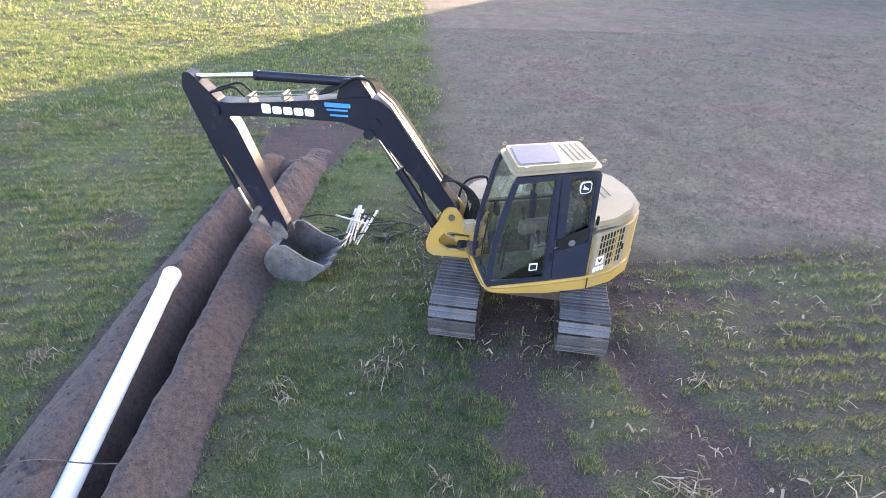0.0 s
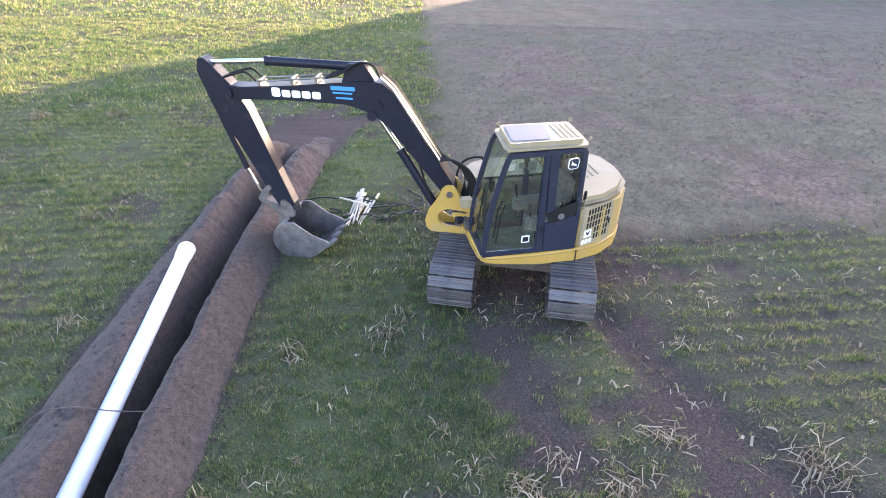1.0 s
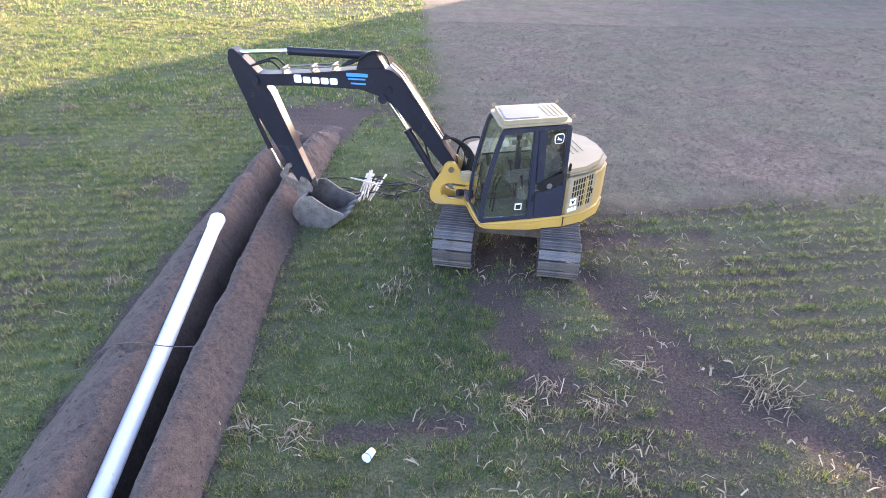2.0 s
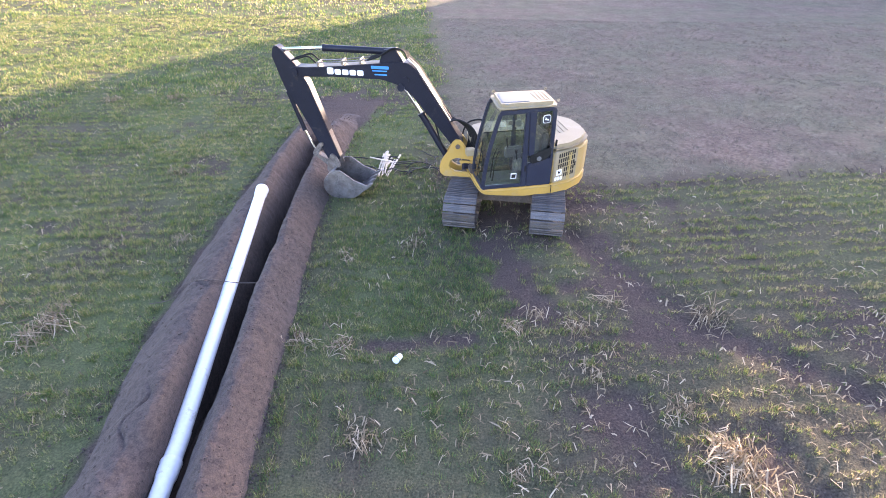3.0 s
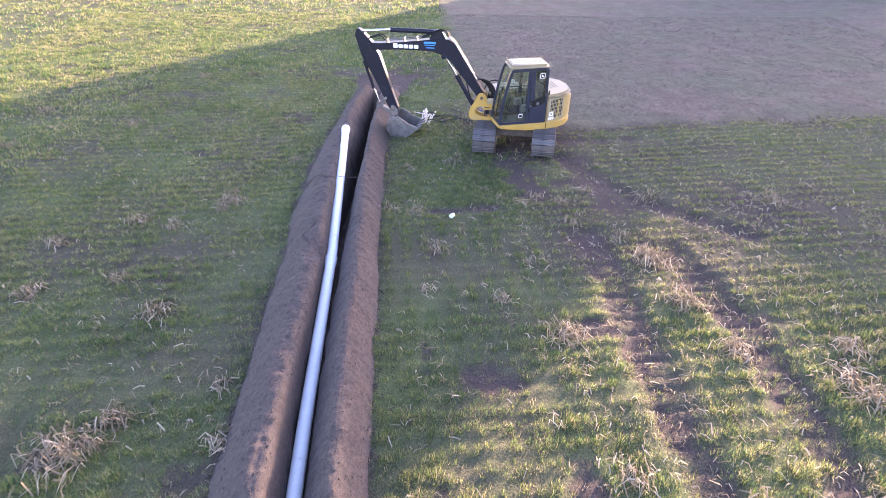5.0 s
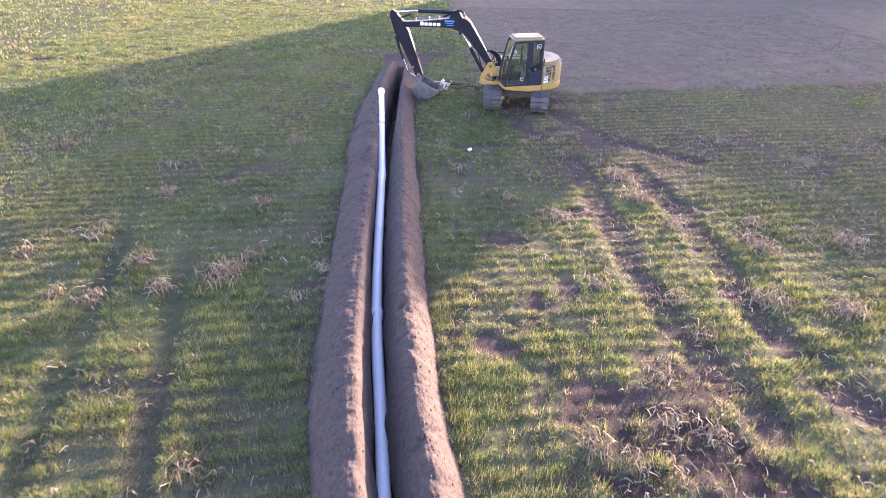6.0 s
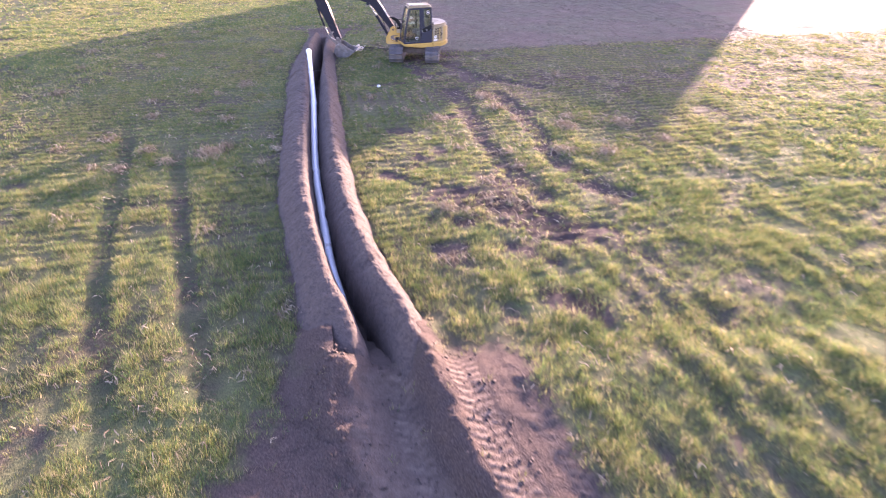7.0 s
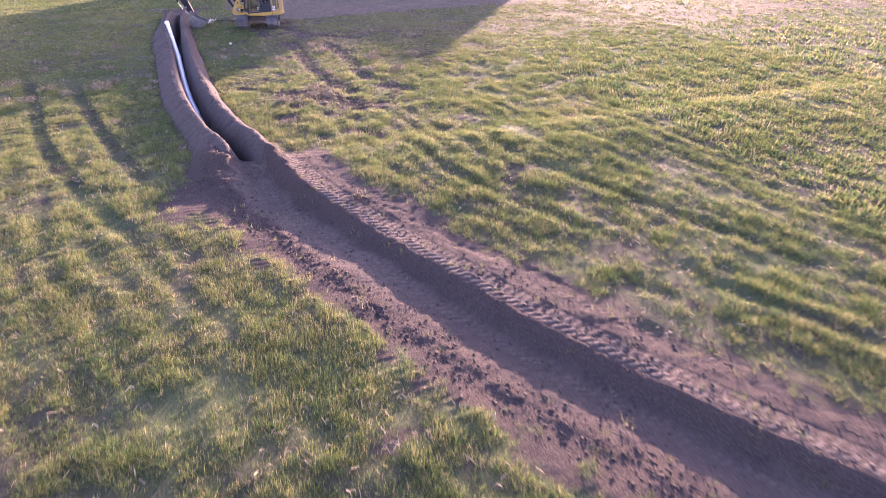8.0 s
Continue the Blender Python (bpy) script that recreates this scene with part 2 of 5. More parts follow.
def tube(points, radius, sides=10, bm=None, caps=True):
    """A round tube along points; radius is one number or one a point."""
    bm = bm or bmesh.new()
    pts = [Vector(p) for p in points]
    rs = radius if isinstance(radius, (list, tuple)) else [radius] * len(pts)
    rings, up = [], None
    for i, p in enumerate(pts):
        d = (pts[min(i + 1, len(pts) - 1)] - pts[max(i - 1, 0)]).normalized()
        if up is None:
            up = d.orthogonal().normalized()
        up = (up - d * up.dot(d)).normalized()
        side = d.cross(up)
        rings.append([bm.verts.new(p + rs[i] * (up * math.cos(2 * math.pi * k / sides) + side * math.sin(2 * math.pi * k / sides))) for k in range(sides)])
    for a, b in zip(rings, rings[1:]):
        for k in range(sides):
            bm.faces.new((a[k], a[(k + 1) % sides], b[(k + 1) % sides], b[k]))
    if caps:
        bm.faces.new(rings[0][::-1])
        bm.faces.new(rings[-1])
    return bm


def curve_through(points, steps=8):
    """A smooth line through points."""
    p = [Vector(q) for q in points]
    p = [2 * p[0] - p[1]] + p + [2 * p[-1] - p[-2]]
    out = []
    for i in range(1, len(p) - 2):
        for k in range(steps):
            t = k / steps
            out.append(0.5 * (2 * p[i] + (p[i + 1] - p[i - 1]) * t + (2 * p[i - 1] - 5 * p[i] + 4 * p[i + 1] - p[i + 2]) * t * t + (3 * p[i] - p[i - 1] - 3 * p[i + 1] + p[i + 2]) * t ** 3))
    return out + [p[-2]]


def value_noise(x, y, seed=0):
    """Smooth noise from -1 to 1 over arrays."""
    xi, yi = np.floor(x), np.floor(y)
    fx, fy = x - xi, y - yi
    fx, fy = fx * fx * (3 - 2 * fx), fy * fy * (3 - 2 * fy)

    def h(a, b):
        v = np.sin(a * 127.1 + b * 311.7 + seed * 74.7) * 43758.5453
        return 2 * (v - np.floor(v)) - 1
    return (h(xi, yi) * (1 - fx) + h(xi + 1, yi) * fx) * (1 - fy) + (h(xi, yi + 1) * (1 - fx) + h(xi + 1, yi + 1) * fx) * fy


def rough_noise(x, y, size, octaves=4, seed=0, gain=0.55):
    total, amp, s = 0 * x, 1.0, 1.0 / size
    for k in range(octaves):
        total = total + amp * value_noise(x * s + 17.3 * k, y * s - 9.1 * k, seed + k)
        amp, s = amp * gain, s * 2.03
    return total


def step(a, b, x):
    t = np.clip((x - a) / (b - a), 0, 1)
    return t * t * (3 - 2 * t)


# ---- the plan of the field ----
LINE_Y = [-60, -34, -28.5, -26, -23.4, -22, -20.3, -18.5, -17, -16, -15, -14, -13, -11, -8, -5.7, -2.5, 0.2, 3, 6, 8.5, 13, 60]
LINE_X = [30, 9.0, 4.9, 3.25, 1.78, 1.16, 0.42, -0.46, -1.14, -1.42, -1.52, -1.5, -1.69, -2.16, -2.76, -2.98, -3.24, -3.39, -3.70, -3.80, -3.87, -3.75, -3.4]
SLOT_Y = [-60, -14.4, -13.4, -12.4, -11, -8.4, -6.4, -4.5, -2.5, 0, 1.5, 3, 5, 60]
SLOT_X = [0.42, 0.42, 0.22, 0.02, -0.05, 0.00, -0.01, -0.06, -0.09, -0.11, -0.06, 0.05, 0.09, 0.09]
TRENCH_SOUTH, TRENCH_NORTH = -14.5, 10.8
# the banks' lines, as offsets from the middle line: the toe, the outer and the inner edge of the crest
LEFT_Y = [-15.2, -14.4, -13.4, -12.4, -9.5, -7.3, -5, -1, 1, 4, 6.5, 8, 11, 13]
LEFT_TOE = [-1.40, -1.25, -1.08, -1.12, -1.07, -1.15, -1.12, -1.20, -1.24, -1.27, -1.10, -0.98, -0.95, -1.2]
LEFT_OUTER = [-0.25, -0.22, -0.34, -0.50, -0.54, -0.54, -0.60, -0.64, -0.62, -0.62, -0.56, -0.52, -0.48, -0.55]
LEFT_INNER = [0.08, 0.06, -0.10, -0.29, -0.30, -0.25, -0.25, -0.22, -0.27, -0.36, -0.40, -0.34, -0.30, -0.15]
RIGHT_Y = [-15.2, -14.2, -13.3, -12.4, -10.7, -9.5, -7, -5, -2.8, -0.6, 1, 2.5, 4, 7, 10, 13]
RIGHT_TOE = [1.46, 1.42, 1.30, 1.18, 1.07, 1.08, 1.10, 1.02, 1.00, 0.91, 0.90, 1.02, 0.97, 0.92, 0.95, 1.35]
RIGHT_OUTER = [1.14, 1.06, 0.96, 0.78, 0.72, 0.72, 0.70, 0.66, 0.62, 0.58, 0.56, 0.56, 0.54, 0.52, 0.50, 0.62]
RIGHT_INNER = [0.92, 0.88, 0.78, 0.56, 0.52, 0.52, 0.48, 0.45, 0.43, 0.42, 0.39, 0.36, 0.33, 0.32, 0.28, 0.30]


def smooth_line(y, ys, xs):
    return sum(np.interp(y + d, ys, xs) for d in (-1.2, -0.6, 0, 0.6, 1.2)) / 5


def line_x(y):
    """The trench's middle line, carried on along the filled strip."""
    return smooth_line(y, LINE_Y, LINE_X)


def slot_x(y):
    return line_x(y) + smooth_line(y, SLOT_Y, SLOT_X)


def turf_share(x, y):
    edge = rough_noise(x, y, 0.6, 4, 5) * 0.2
    return step(-0.3, 0.3, x - (0.0 - 0.0865 * (y - 6.5)) + edge) * step(-0.3, 0.3, y - (6.88 + 0.129 * x) + edge * 1.6)


def worn_edge(x, y):
    """The scuffed band of open soil along the turf's edge."""
    into = np.minimum(x + 0.0865 * (y - 6.5), y - 6.88 - 0.129 * x)
    wob = rough_noise(x, y, 0.8, 4, 15)
    return step(-0.35, 0.05, into + 0.2 * wob) * (1 - step(0.25, 1.0, into + 0.45 * wob)) * np.clip(0.75 + 0.5 * wob, 0, 1)


MUD = [(-2.6, -16.7, 0.9, 1.0, 0), (0.68, 4.8, 0.5, 0.9, 0), (0.98, 3.6, 0.5, 0.9, 0), (1.1, 6.0, 0.9, 1.5, 0), (2.65, 4.4, 0.4, 0.9, 10), (2.8, 3.4, 0.5, 0.8, 0),
       (1.8, 3.3, 0.35, 0.35, 0), (3.2, 6.3, 1.4, 0.25, 6), (3.4, 2.35, 1.0, 0.28, 8), (2.05, 0.7, 0.6, 0.4, 20), (1.15, 3.1, 0.4, 0.5, 0), (-0.6, 2.05, 1.4, 0.14, 5),
       (0.1, -5.6, 0.3, 0.5, 0), (-0.2, -3.45, 0.4, 0.25, 0), (2.3, -7.7, 0.6, 0.4, -30), (2.1, -9.1, 1.5, 0.6, -25), (1.0, -9.6, 0.7, 0.4, 0), (3.2, -10.3, 1.5, 0.5, -35), (0.75, -5.4, 0.3, 0.4, 0), (2.0, -7.2, 0.5, 0.3, 0), (-0.7, -7.0, 0.4, 0.3, 0), (1.25, -8.2, 0.8, 0.5, -20),
       (1.9, -9.2, 0.9, 0.45, -20), (3.1, -9.5, 0.8, 0.4, -30), (4.0, -10.4, 0.8, 0.35, -40), (0.5, -11.1, 0.4, 0.5, 0), (2.1, -11.2, 0.7, 0.4, -30), (2.7, -13.1, 0.8, 0.35, -50),
       (-3.7, 12.9, 1.5, 0.8, 0), (5.1, -8.3, 0.8, 0.25, -30), (4.5, -1.9, 0.8, 0.25, -40), (1.6, -2.1, 0.4, 0.3, 0)]
DARK_SOIL = [(2.1, -9.1, 1.6, 0.8, -25), (3.2, -10.3, 1.6, 0.6, -35), (1.0, -9.6, 0.8, 0.5, 0), (2.3, -7.7, 0.7, 0.5, -30), (2.7, -12.9, 1.0, 0.5, -50)]
RUTS = [([(2.2, 0.9), (2.35, -2.1), (2.42, -4.2), (2.6, -5.9), (2.95, -7.3), (3.4, -8.6)], 0.34), ([(3.7, 0.5), (4.2, -1.65), (4.38, -3.3), (4.3, -6.1), (4.7, -7.3), (5.3, -8.8)], 0.34),
        ([(2.25, 5.1), (2.95, 3.6), (4.1, 2.3), (5.8, 0.9)], 0.26)]
WHEELINGS = [([(-9.8, -1.2), (-9.4, -2.6), (-8.3, -6.6), (-7.25, -10.7), (-6.0, -13.9), (-5.2, -15.7), (-4.2, -17.7)], 0.25), ([(-7.9, -2.2), (-6.95, -5.8), (-5.86, -9.5), (-4.9, -12.5), (-4.0, -14.8)], 0.25)]


def past_toe(x, y):
    """How far a place lies outside the banks' toes."""
    p = x - line_x(y)
    return np.maximum(np.interp(y, LEFT_Y, LEFT_TOE) - p, p - np.interp(y, RIGHT_Y, RIGHT_TOE))


def near_line(x, y, pts, half):
    """1 on a line of points, 0 beyond half its width."""
    best = np.full(np.shape(x), 99.0)
    for (ax, ay), (bx, by) in zip(pts, pts[1:]):
        ux, uy = bx - ax, by - ay
        t = np.clip(((x - ax) * ux + (y - ay) * uy) / (ux * ux + uy * uy), 0, 1)
        best = np.minimum(best, np.hypot(x - ax - t * ux, y - ay - t * uy))
    return 1 - step(half * 0.6, half * 1.25, best)


def bare_share(x, y):
    """How far the soil lies open: mud, ruts, the filled strip and scattered thin spots."""
    wob = rough_noise(x, y, 0.45, 4, 11)
    bare = np.zeros(np.shape(x))
    for mx, my, a, b, turn in MUD:
        c, s = math.cos(radians(turn)), math.sin(radians(turn))
        u, v = ((x - mx) * c + (y - my) * s) / a, (-(x - mx) * s + (y - my) * c) / b
        bare = np.maximum(bare, 1 - step(0.45, 1.5, np.hypot(u, v) + 0.7 * wob))
    for pts, half in RUTS:
        bare = np.maximum(bare, near_line(x + 0.14 * wob, y, pts, half * 1.2) * np.clip(0.85 + 0.5 * wob, 0, 1))
    p = x - line_x(y)
    strip = step(-1.75, -1.30, p + 0.45 * wob) * (1 - step(2.75, 3.35, p + 0.4 * wob)) * (1 - step(-14.6, -13.7, y + 0.3 * wob))
    bare = np.maximum(bare, strip)
    for at, half in ((4.2, 0.22), (5.3, 0.2), (7.9, 0.2)):
        bare = np.maximum(bare, (1 - step(half * 0.5, half * 1.6, np.abs(p - at + 0.25 * wob))) * (1 - step(-17, -14, y)) * np.clip(0.12 + 0.6 * wob, 0, 1))
    toe = 1 - step(-0.16, 0.03, past_toe(x, y) + 0.10 * wob)
    bare = np.maximum(bare, toe * step(-15.2, -14.2, y) * (1 - step(12.8, 13.6, y)))
    spots = step(0.85, 1.25, rough_noise(x, y, 1.3, 4, 23) + 0.35 * wob)
    return np.clip(np.maximum(bare, 0.8 * spots), 0, 1)


def lugs(p, s, at, width, deep):
    """The print of a tractor tyre: slanting bars either side of its middle."""
    q = (p - at) / (width / 2)
    bar = np.sin(2 * np.pi * (s / 0.185 + 0.42 * np.abs(q) + 0.5 * (q > 0)))
    return deep * step(-0.2, 0.5, bar) * (1 - step(0.8, 1.05, np.abs(q))) * np.where(q > 0, 0.55, 1.0)


def height(x, y):
    p = x - line_x(y)
    n1 = rough_noise(x, y, 1.1, 4, 3)
    z = 0.028 * n1 + 0.05 * value_noise(x / 9, y / 9, 40) - 0.035 * bare_share(x, y) * step(-13.8, -12.5, y) * (np.abs(p) > 1.25)
    fx, fy = x * math.cos(FIELD_TURN) + y * math.sin(FIELD_TURN), -x * math.sin(FIELD_TURN) + y * math.cos(FIELD_TURN)
    z = z + 0.010 * np.sin(2 * np.pi * fy / 0.34) * (1 - turf_share(x, y)) * step(-13, -9, y)
    for pts, half in RUTS:
        z = z - near_line(x + 0.1 * n1, y, pts, half * 1.15) * (0.045 * np.clip(0.75 + 0.5 * n1, 0, 1) + 0.012 * np.sin(2 * np.pi * y / 0.21))
    for pts, half in WHEELINGS:
        z = z - 0.034 * near_line(x, y, pts, half) * step(0.0, 3.0, pts[0][1] - y)
    mud = np.exp(-((x - 2.2 - 0.35 * (-9 - y)) / 1.8) ** 2 - ((y + 9.2) / 1.9) ** 2)
    z = z + mud * (0.065 * np.abs(rough_noise(x, y, 0.42, 3, 57)) - 0.01)
    open_field = 0.35 * (1 - step(-5.0, -1.0, y)) + 0.65 * (1 - step(-13.0, -9.5, y))
    near = (1 - step(1.3, 2.2, np.abs(p))) * step(-16, -14, y) + (1 - step(2.6, 3.4, np.abs(p - 0.4))) * (1 - step(-16, -14, y))
    z = z + open_field * (1 - near) * (0.016 * rough_noise(x, y, 0.33, 2, 59) + 0.027 * np.sin(2 * np.pi * (p + 0.22 * value_noise(x / 1.3, y / 1.3, 64)) / 0.80) * (0.6 + 0.5 * value_noise(x / 2.1, y / 2.1, 66)))
    south = 1 - step(-15.2, -13.9, y)
    s = -y * 1.13
    edge = p + 0.07 * value_noise(x / 1.1, y / 1.1, 68) + 0.035 * rough_noise(x, y, 0.25, 2, 67)
    deep = 0.10 + 0.06 * step(-20.0, -16.5, y)
    fill = -0.07 * step(-1.6, -0.3, p) - deep * step(-0.5, 0.7, p) + (0.17 + deep + 0.10 * step(-20.0, -16.5, y)) * step(0.80, 1.36, edge) - 0.04 * step(2.1, 3.3, p) + 0.016 * rough_noise(x, y, 0.3, 3, 72) * step(2.0, 2.2, p) * (1 - step(3.0, 3.4, p))
    berm = np.exp(-((p + 0.45 + 0.035 * np.clip(-20 - y, 0, 9) + 0.14 * value_noise(x / 1.6, y / 1.6, 70)) / 0.20) ** 2)
    berm = berm * (1 - step(-18.2, -17.4, y))
    fill = fill + berm * (0.02 + 0.024 * rough_noise(x, y, 0.17, 3, 69, 0.7)) + 0.008 * n1 * step(-1.7, -1.3, p) * (1 - step(2.7, 3.0, p))
    fill = fill + 0.025 * rough_noise(x, y, 0.20, 2, 62) * np.exp(-((edge - 1.18) / 0.16) ** 2)
    fill = fill + lugs(p, s, 1.66, 0.56, 0.013) - 0.010 * (1 - step(0.26, 0.36, np.abs(p - 1.66)))
    fill = fill + lugs(p, s, 2.62, 0.50, 0.014) * np.clip(0.5 + 0.6 * n1, 0, 1) - 0.014 * (1 - step(0.2, 0.38, np.abs(p - 2.62)))
    fill = fill + lugs(p, s, 0.60, 0.46, 0.020) * np.clip(0.8 + 0.4 * n1, 0, 1) + lugs(p, s, 0.02, 0.40, 0.010) * np.clip(0.3 + 0.7 * n1, 0, 1)
    fill = fill + 0.022 * step(-0.2, 0.4, np.sin(2 * np.pi * s / 0.21)) * (1 - step(0.20, 0.27, np.abs(p + 1.58))) * np.clip(0.6 + 0.6 * n1, 0, 1)
    print_way = (x + 0.15) * 0.80 + (y + 18.9) * 0.60
    print_off = (y + 18.9) * 0.80 - (x + 0.15) * 0.60
    fill = fill + lugs(print_off, print_way, 0.0, 0.34, 0.02) * (1 - step(0.4, 0.6, np.abs(print_way)))
    for at in (4.2, 5.3, 7.9):
        fill = fill - 0.05 * (1 - step(0.1, 0.4, np.abs(p - at + 0.12 * value_noise(x / 1.7, y / 1.7, 63)))) * np.clip(0.5 + rough_noise(x, y, 1.6, 2, 65), 0, 1)
    crumbly = 0.6 * rough_noise(x, y, 0.3, 3, 61)
    lump = np.exp(-((y + 14.7) / 0.35) ** 2) * (1 - step(0.5, 1.0, np.abs(p - 0.4)))
    left_heap = np.exp(-((p + 0.45) / 0.55) ** 2) * step(-17.2, -14.5, y + 0.3 * crumbly) * (1 - step(-13.8, -13.2, y))
    right_heap = np.exp(-((p - 1.02) / 0.34) ** 2) * step(-18.0, -14.6, y + 0.3 * crumbly) * (1 - step(-13.8, -13.2, y))
    z = z + south * fill + lump * (0.10 + 0.10 * crumbly) + left_heap * (0.40 + 0.07 * crumbly) + right_heap * (0.42 + 0.09 * crumbly)
    return z


def looked_up(of, x, y, d):
    """Values of a slow function of place, read from a grid of step d."""
    x0, y0 = x.min() - d, y.min() - d
    gx, gy = np.arange(x0, x.max() + 2 * d, d), np.arange(y0, y.max() + 2 * d, d)
    g = of(*np.meshgrid(gx, gy))
    u, v = (x - x0) / d, (y - y0) / d
    i, j = u.astype(int), v.astype(int)
    u, v = u - i, v - j
    return (g[j, i] * (1 - u) + g[j, i + 1] * u) * (1 - v) + (g[j + 1, i] * (1 - u) + g[j + 1, i + 1] * u) * v


def spans(*stretches):
    out = []
    for a, b, d in stretches:
        out += list(np.arange(a, b - d * 0.01, d))
    return np.array(out + [stretches[-1][1]])


def build_ground():
    ps = spans((-600, -120, 60), (-120, -40, 10), (-40, -14, 1.0), (-14, -2.0, 0.2), (-2.0, 1.35, 0.06), (1.35, 2.0, 0.035), (2.0, 3.0, 0.05), (3.0, 9.0, 0.13), (9.0, 14, 0.25), (14, 40, 1.0), (40, 120, 10), (120, 600, 60))
    ys = spans((-600, -100, 50), (-100, -40, 6), (-40, -31, 0.5), (-31, -26, 0.07), (-26, -13, 0.034), (-13, 0, 0.075), (0, 14, 0.16), (14, 40, 0.5), (40, 100, 6), (100, 600, 50))
    P, Y = np.meshgrid(ps, ys)
    X = P + line_x(np.clip(Y, -33, 40))
    Z = height(X, Y) * (1 - step(45, 70, np.hypot(X, Y)))
    w = len(ps)
    idx = np.arange(P.size).reshape(P.shape)
    quads = np.stack([idx[:-1, :-1], idx[:-1, 1:], idx[1:, 1:], idx[1:, :-1]], -1)
    pc, yc = (P[:-1, :-1] + P[1:, 1:]) / 2, (Y[:-1, :-1] + Y[1:, 1:]) / 2
    hole = (np.abs(pc - 0.08) < 0.5) & (yc > TRENCH_SOUTH + 0.1) & (yc < TRENCH_NORTH - 0.1)
    quads = quads[~hole].reshape(-1, 4)
    me = bpy.data.meshes.new("ground")
    me.vertices.add(P.size)
    me.vertices.foreach_set("co", np.stack([X, Y, Z], -1).ravel())
    me.loops.add(quads.size)
    me.loops.foreach_set("vertex_index", quads.ravel().astype(np.int32))
    me.polygons.add(len(quads))
    me.polygons.foreach_set("loop_start", np.arange(0, quads.size, 4, dtype=np.int32))
    me.polygons.foreach_set("use_smooth", np.ones(len(quads), dtype=bool))
    me.update(calc_edges=True)
    turf, bare = turf_share(X, Y), bare_share(X, Y)
    worn = worn_edge(X, Y)
    turf, bare = turf * (1 - 0.8 * worn), np.maximum(bare, 0.8 * worn)
    cover = np.clip(0.72 + 0.35 * rough_noise(X, Y, 2.2, 4, 31) - 0.4 * step(0.5, 1.6, X) * step(-2.5, 1.0, Y), 0, 1) * 1.0
    for name, values in (("turf", turf), ("bare", bare * (1 - turf)), ("cover", cover)):
        me.attributes.new(name, "FLOAT", "POINT").data.foreach_set("value", values.ravel().astype(np.float32))
    P2, S2, south = X - line_x(Y), -Y * 1.13, 1 - step(-15.0, -14.2, Y)
    n = rough_noise(X, Y, 0.5, 3, 47)
    # sunlit look painted on pressed tyre bars; strip floor lightened against its shade
    packed_lit = lugs(P2, S2, 1.66, 0.56, 1.0) * np.clip(0.95 + 0.2 * n, 0, 1) + lugs(P2, S2, 2.62, 0.50, 0.35) * np.clip(0.4 + 0.5 * n, 0, 1) + lugs(P2, S2, 0.60, 0.46, 0.25) * np.clip(0.8 + 0.4 * n, 0, 1) + (0.18 + 0.18 * step(-24.0, -20.0, Y)) * step(-0.45, -0.1, P2 + 0.12 * n) * (1 - step(0.6, 0.95, P2 + 0.12 * n))
    # darker colour over some open mud and along the wheelings
    dark_soil = np.zeros(X.shape)
    for mx, my, a, b, turn in DARK_SOIL:
        c, s = math.cos(radians(turn)), math.sin(radians(turn))
        u, v = ((X - mx) * c + (Y - my) * s) / a, (-(X - mx) * s + (Y - my) * c) / b
        dark_soil = np.maximum(dark_soil, 1 - step(0.5, 1.3, np.hypot(u, v) + 0.45 * n))
    dark_share = 0.75 * dark_soil * np.clip(bare * 1.3, 0, 1)
    for pts, half in WHEELINGS:
        dark_share = np.maximum(dark_share, 0.42 * near_line(X, Y, pts, half * 1.1) * np.clip(0.9 + 0.5 * n, 0, 1) * step(0.5, 3.5, pts[0][1] - Y) * (1 - step(-15.8, -14.0, -Y - 30)))
    for name, values in (("packed_lit", packed_lit * south), ("dark_soil", dark_share)):
        me.attributes.new(name, "FLOAT", "POINT").data.foreach_set("value", np.clip(values, 0, 1).ravel().astype(np.float32))
    me.materials.append(MAT["ground"])
    return tagged(new("ground", me), "patchy green field with bare soil, ruts and dormant turf", "ground", kind="structure")


build_ground()


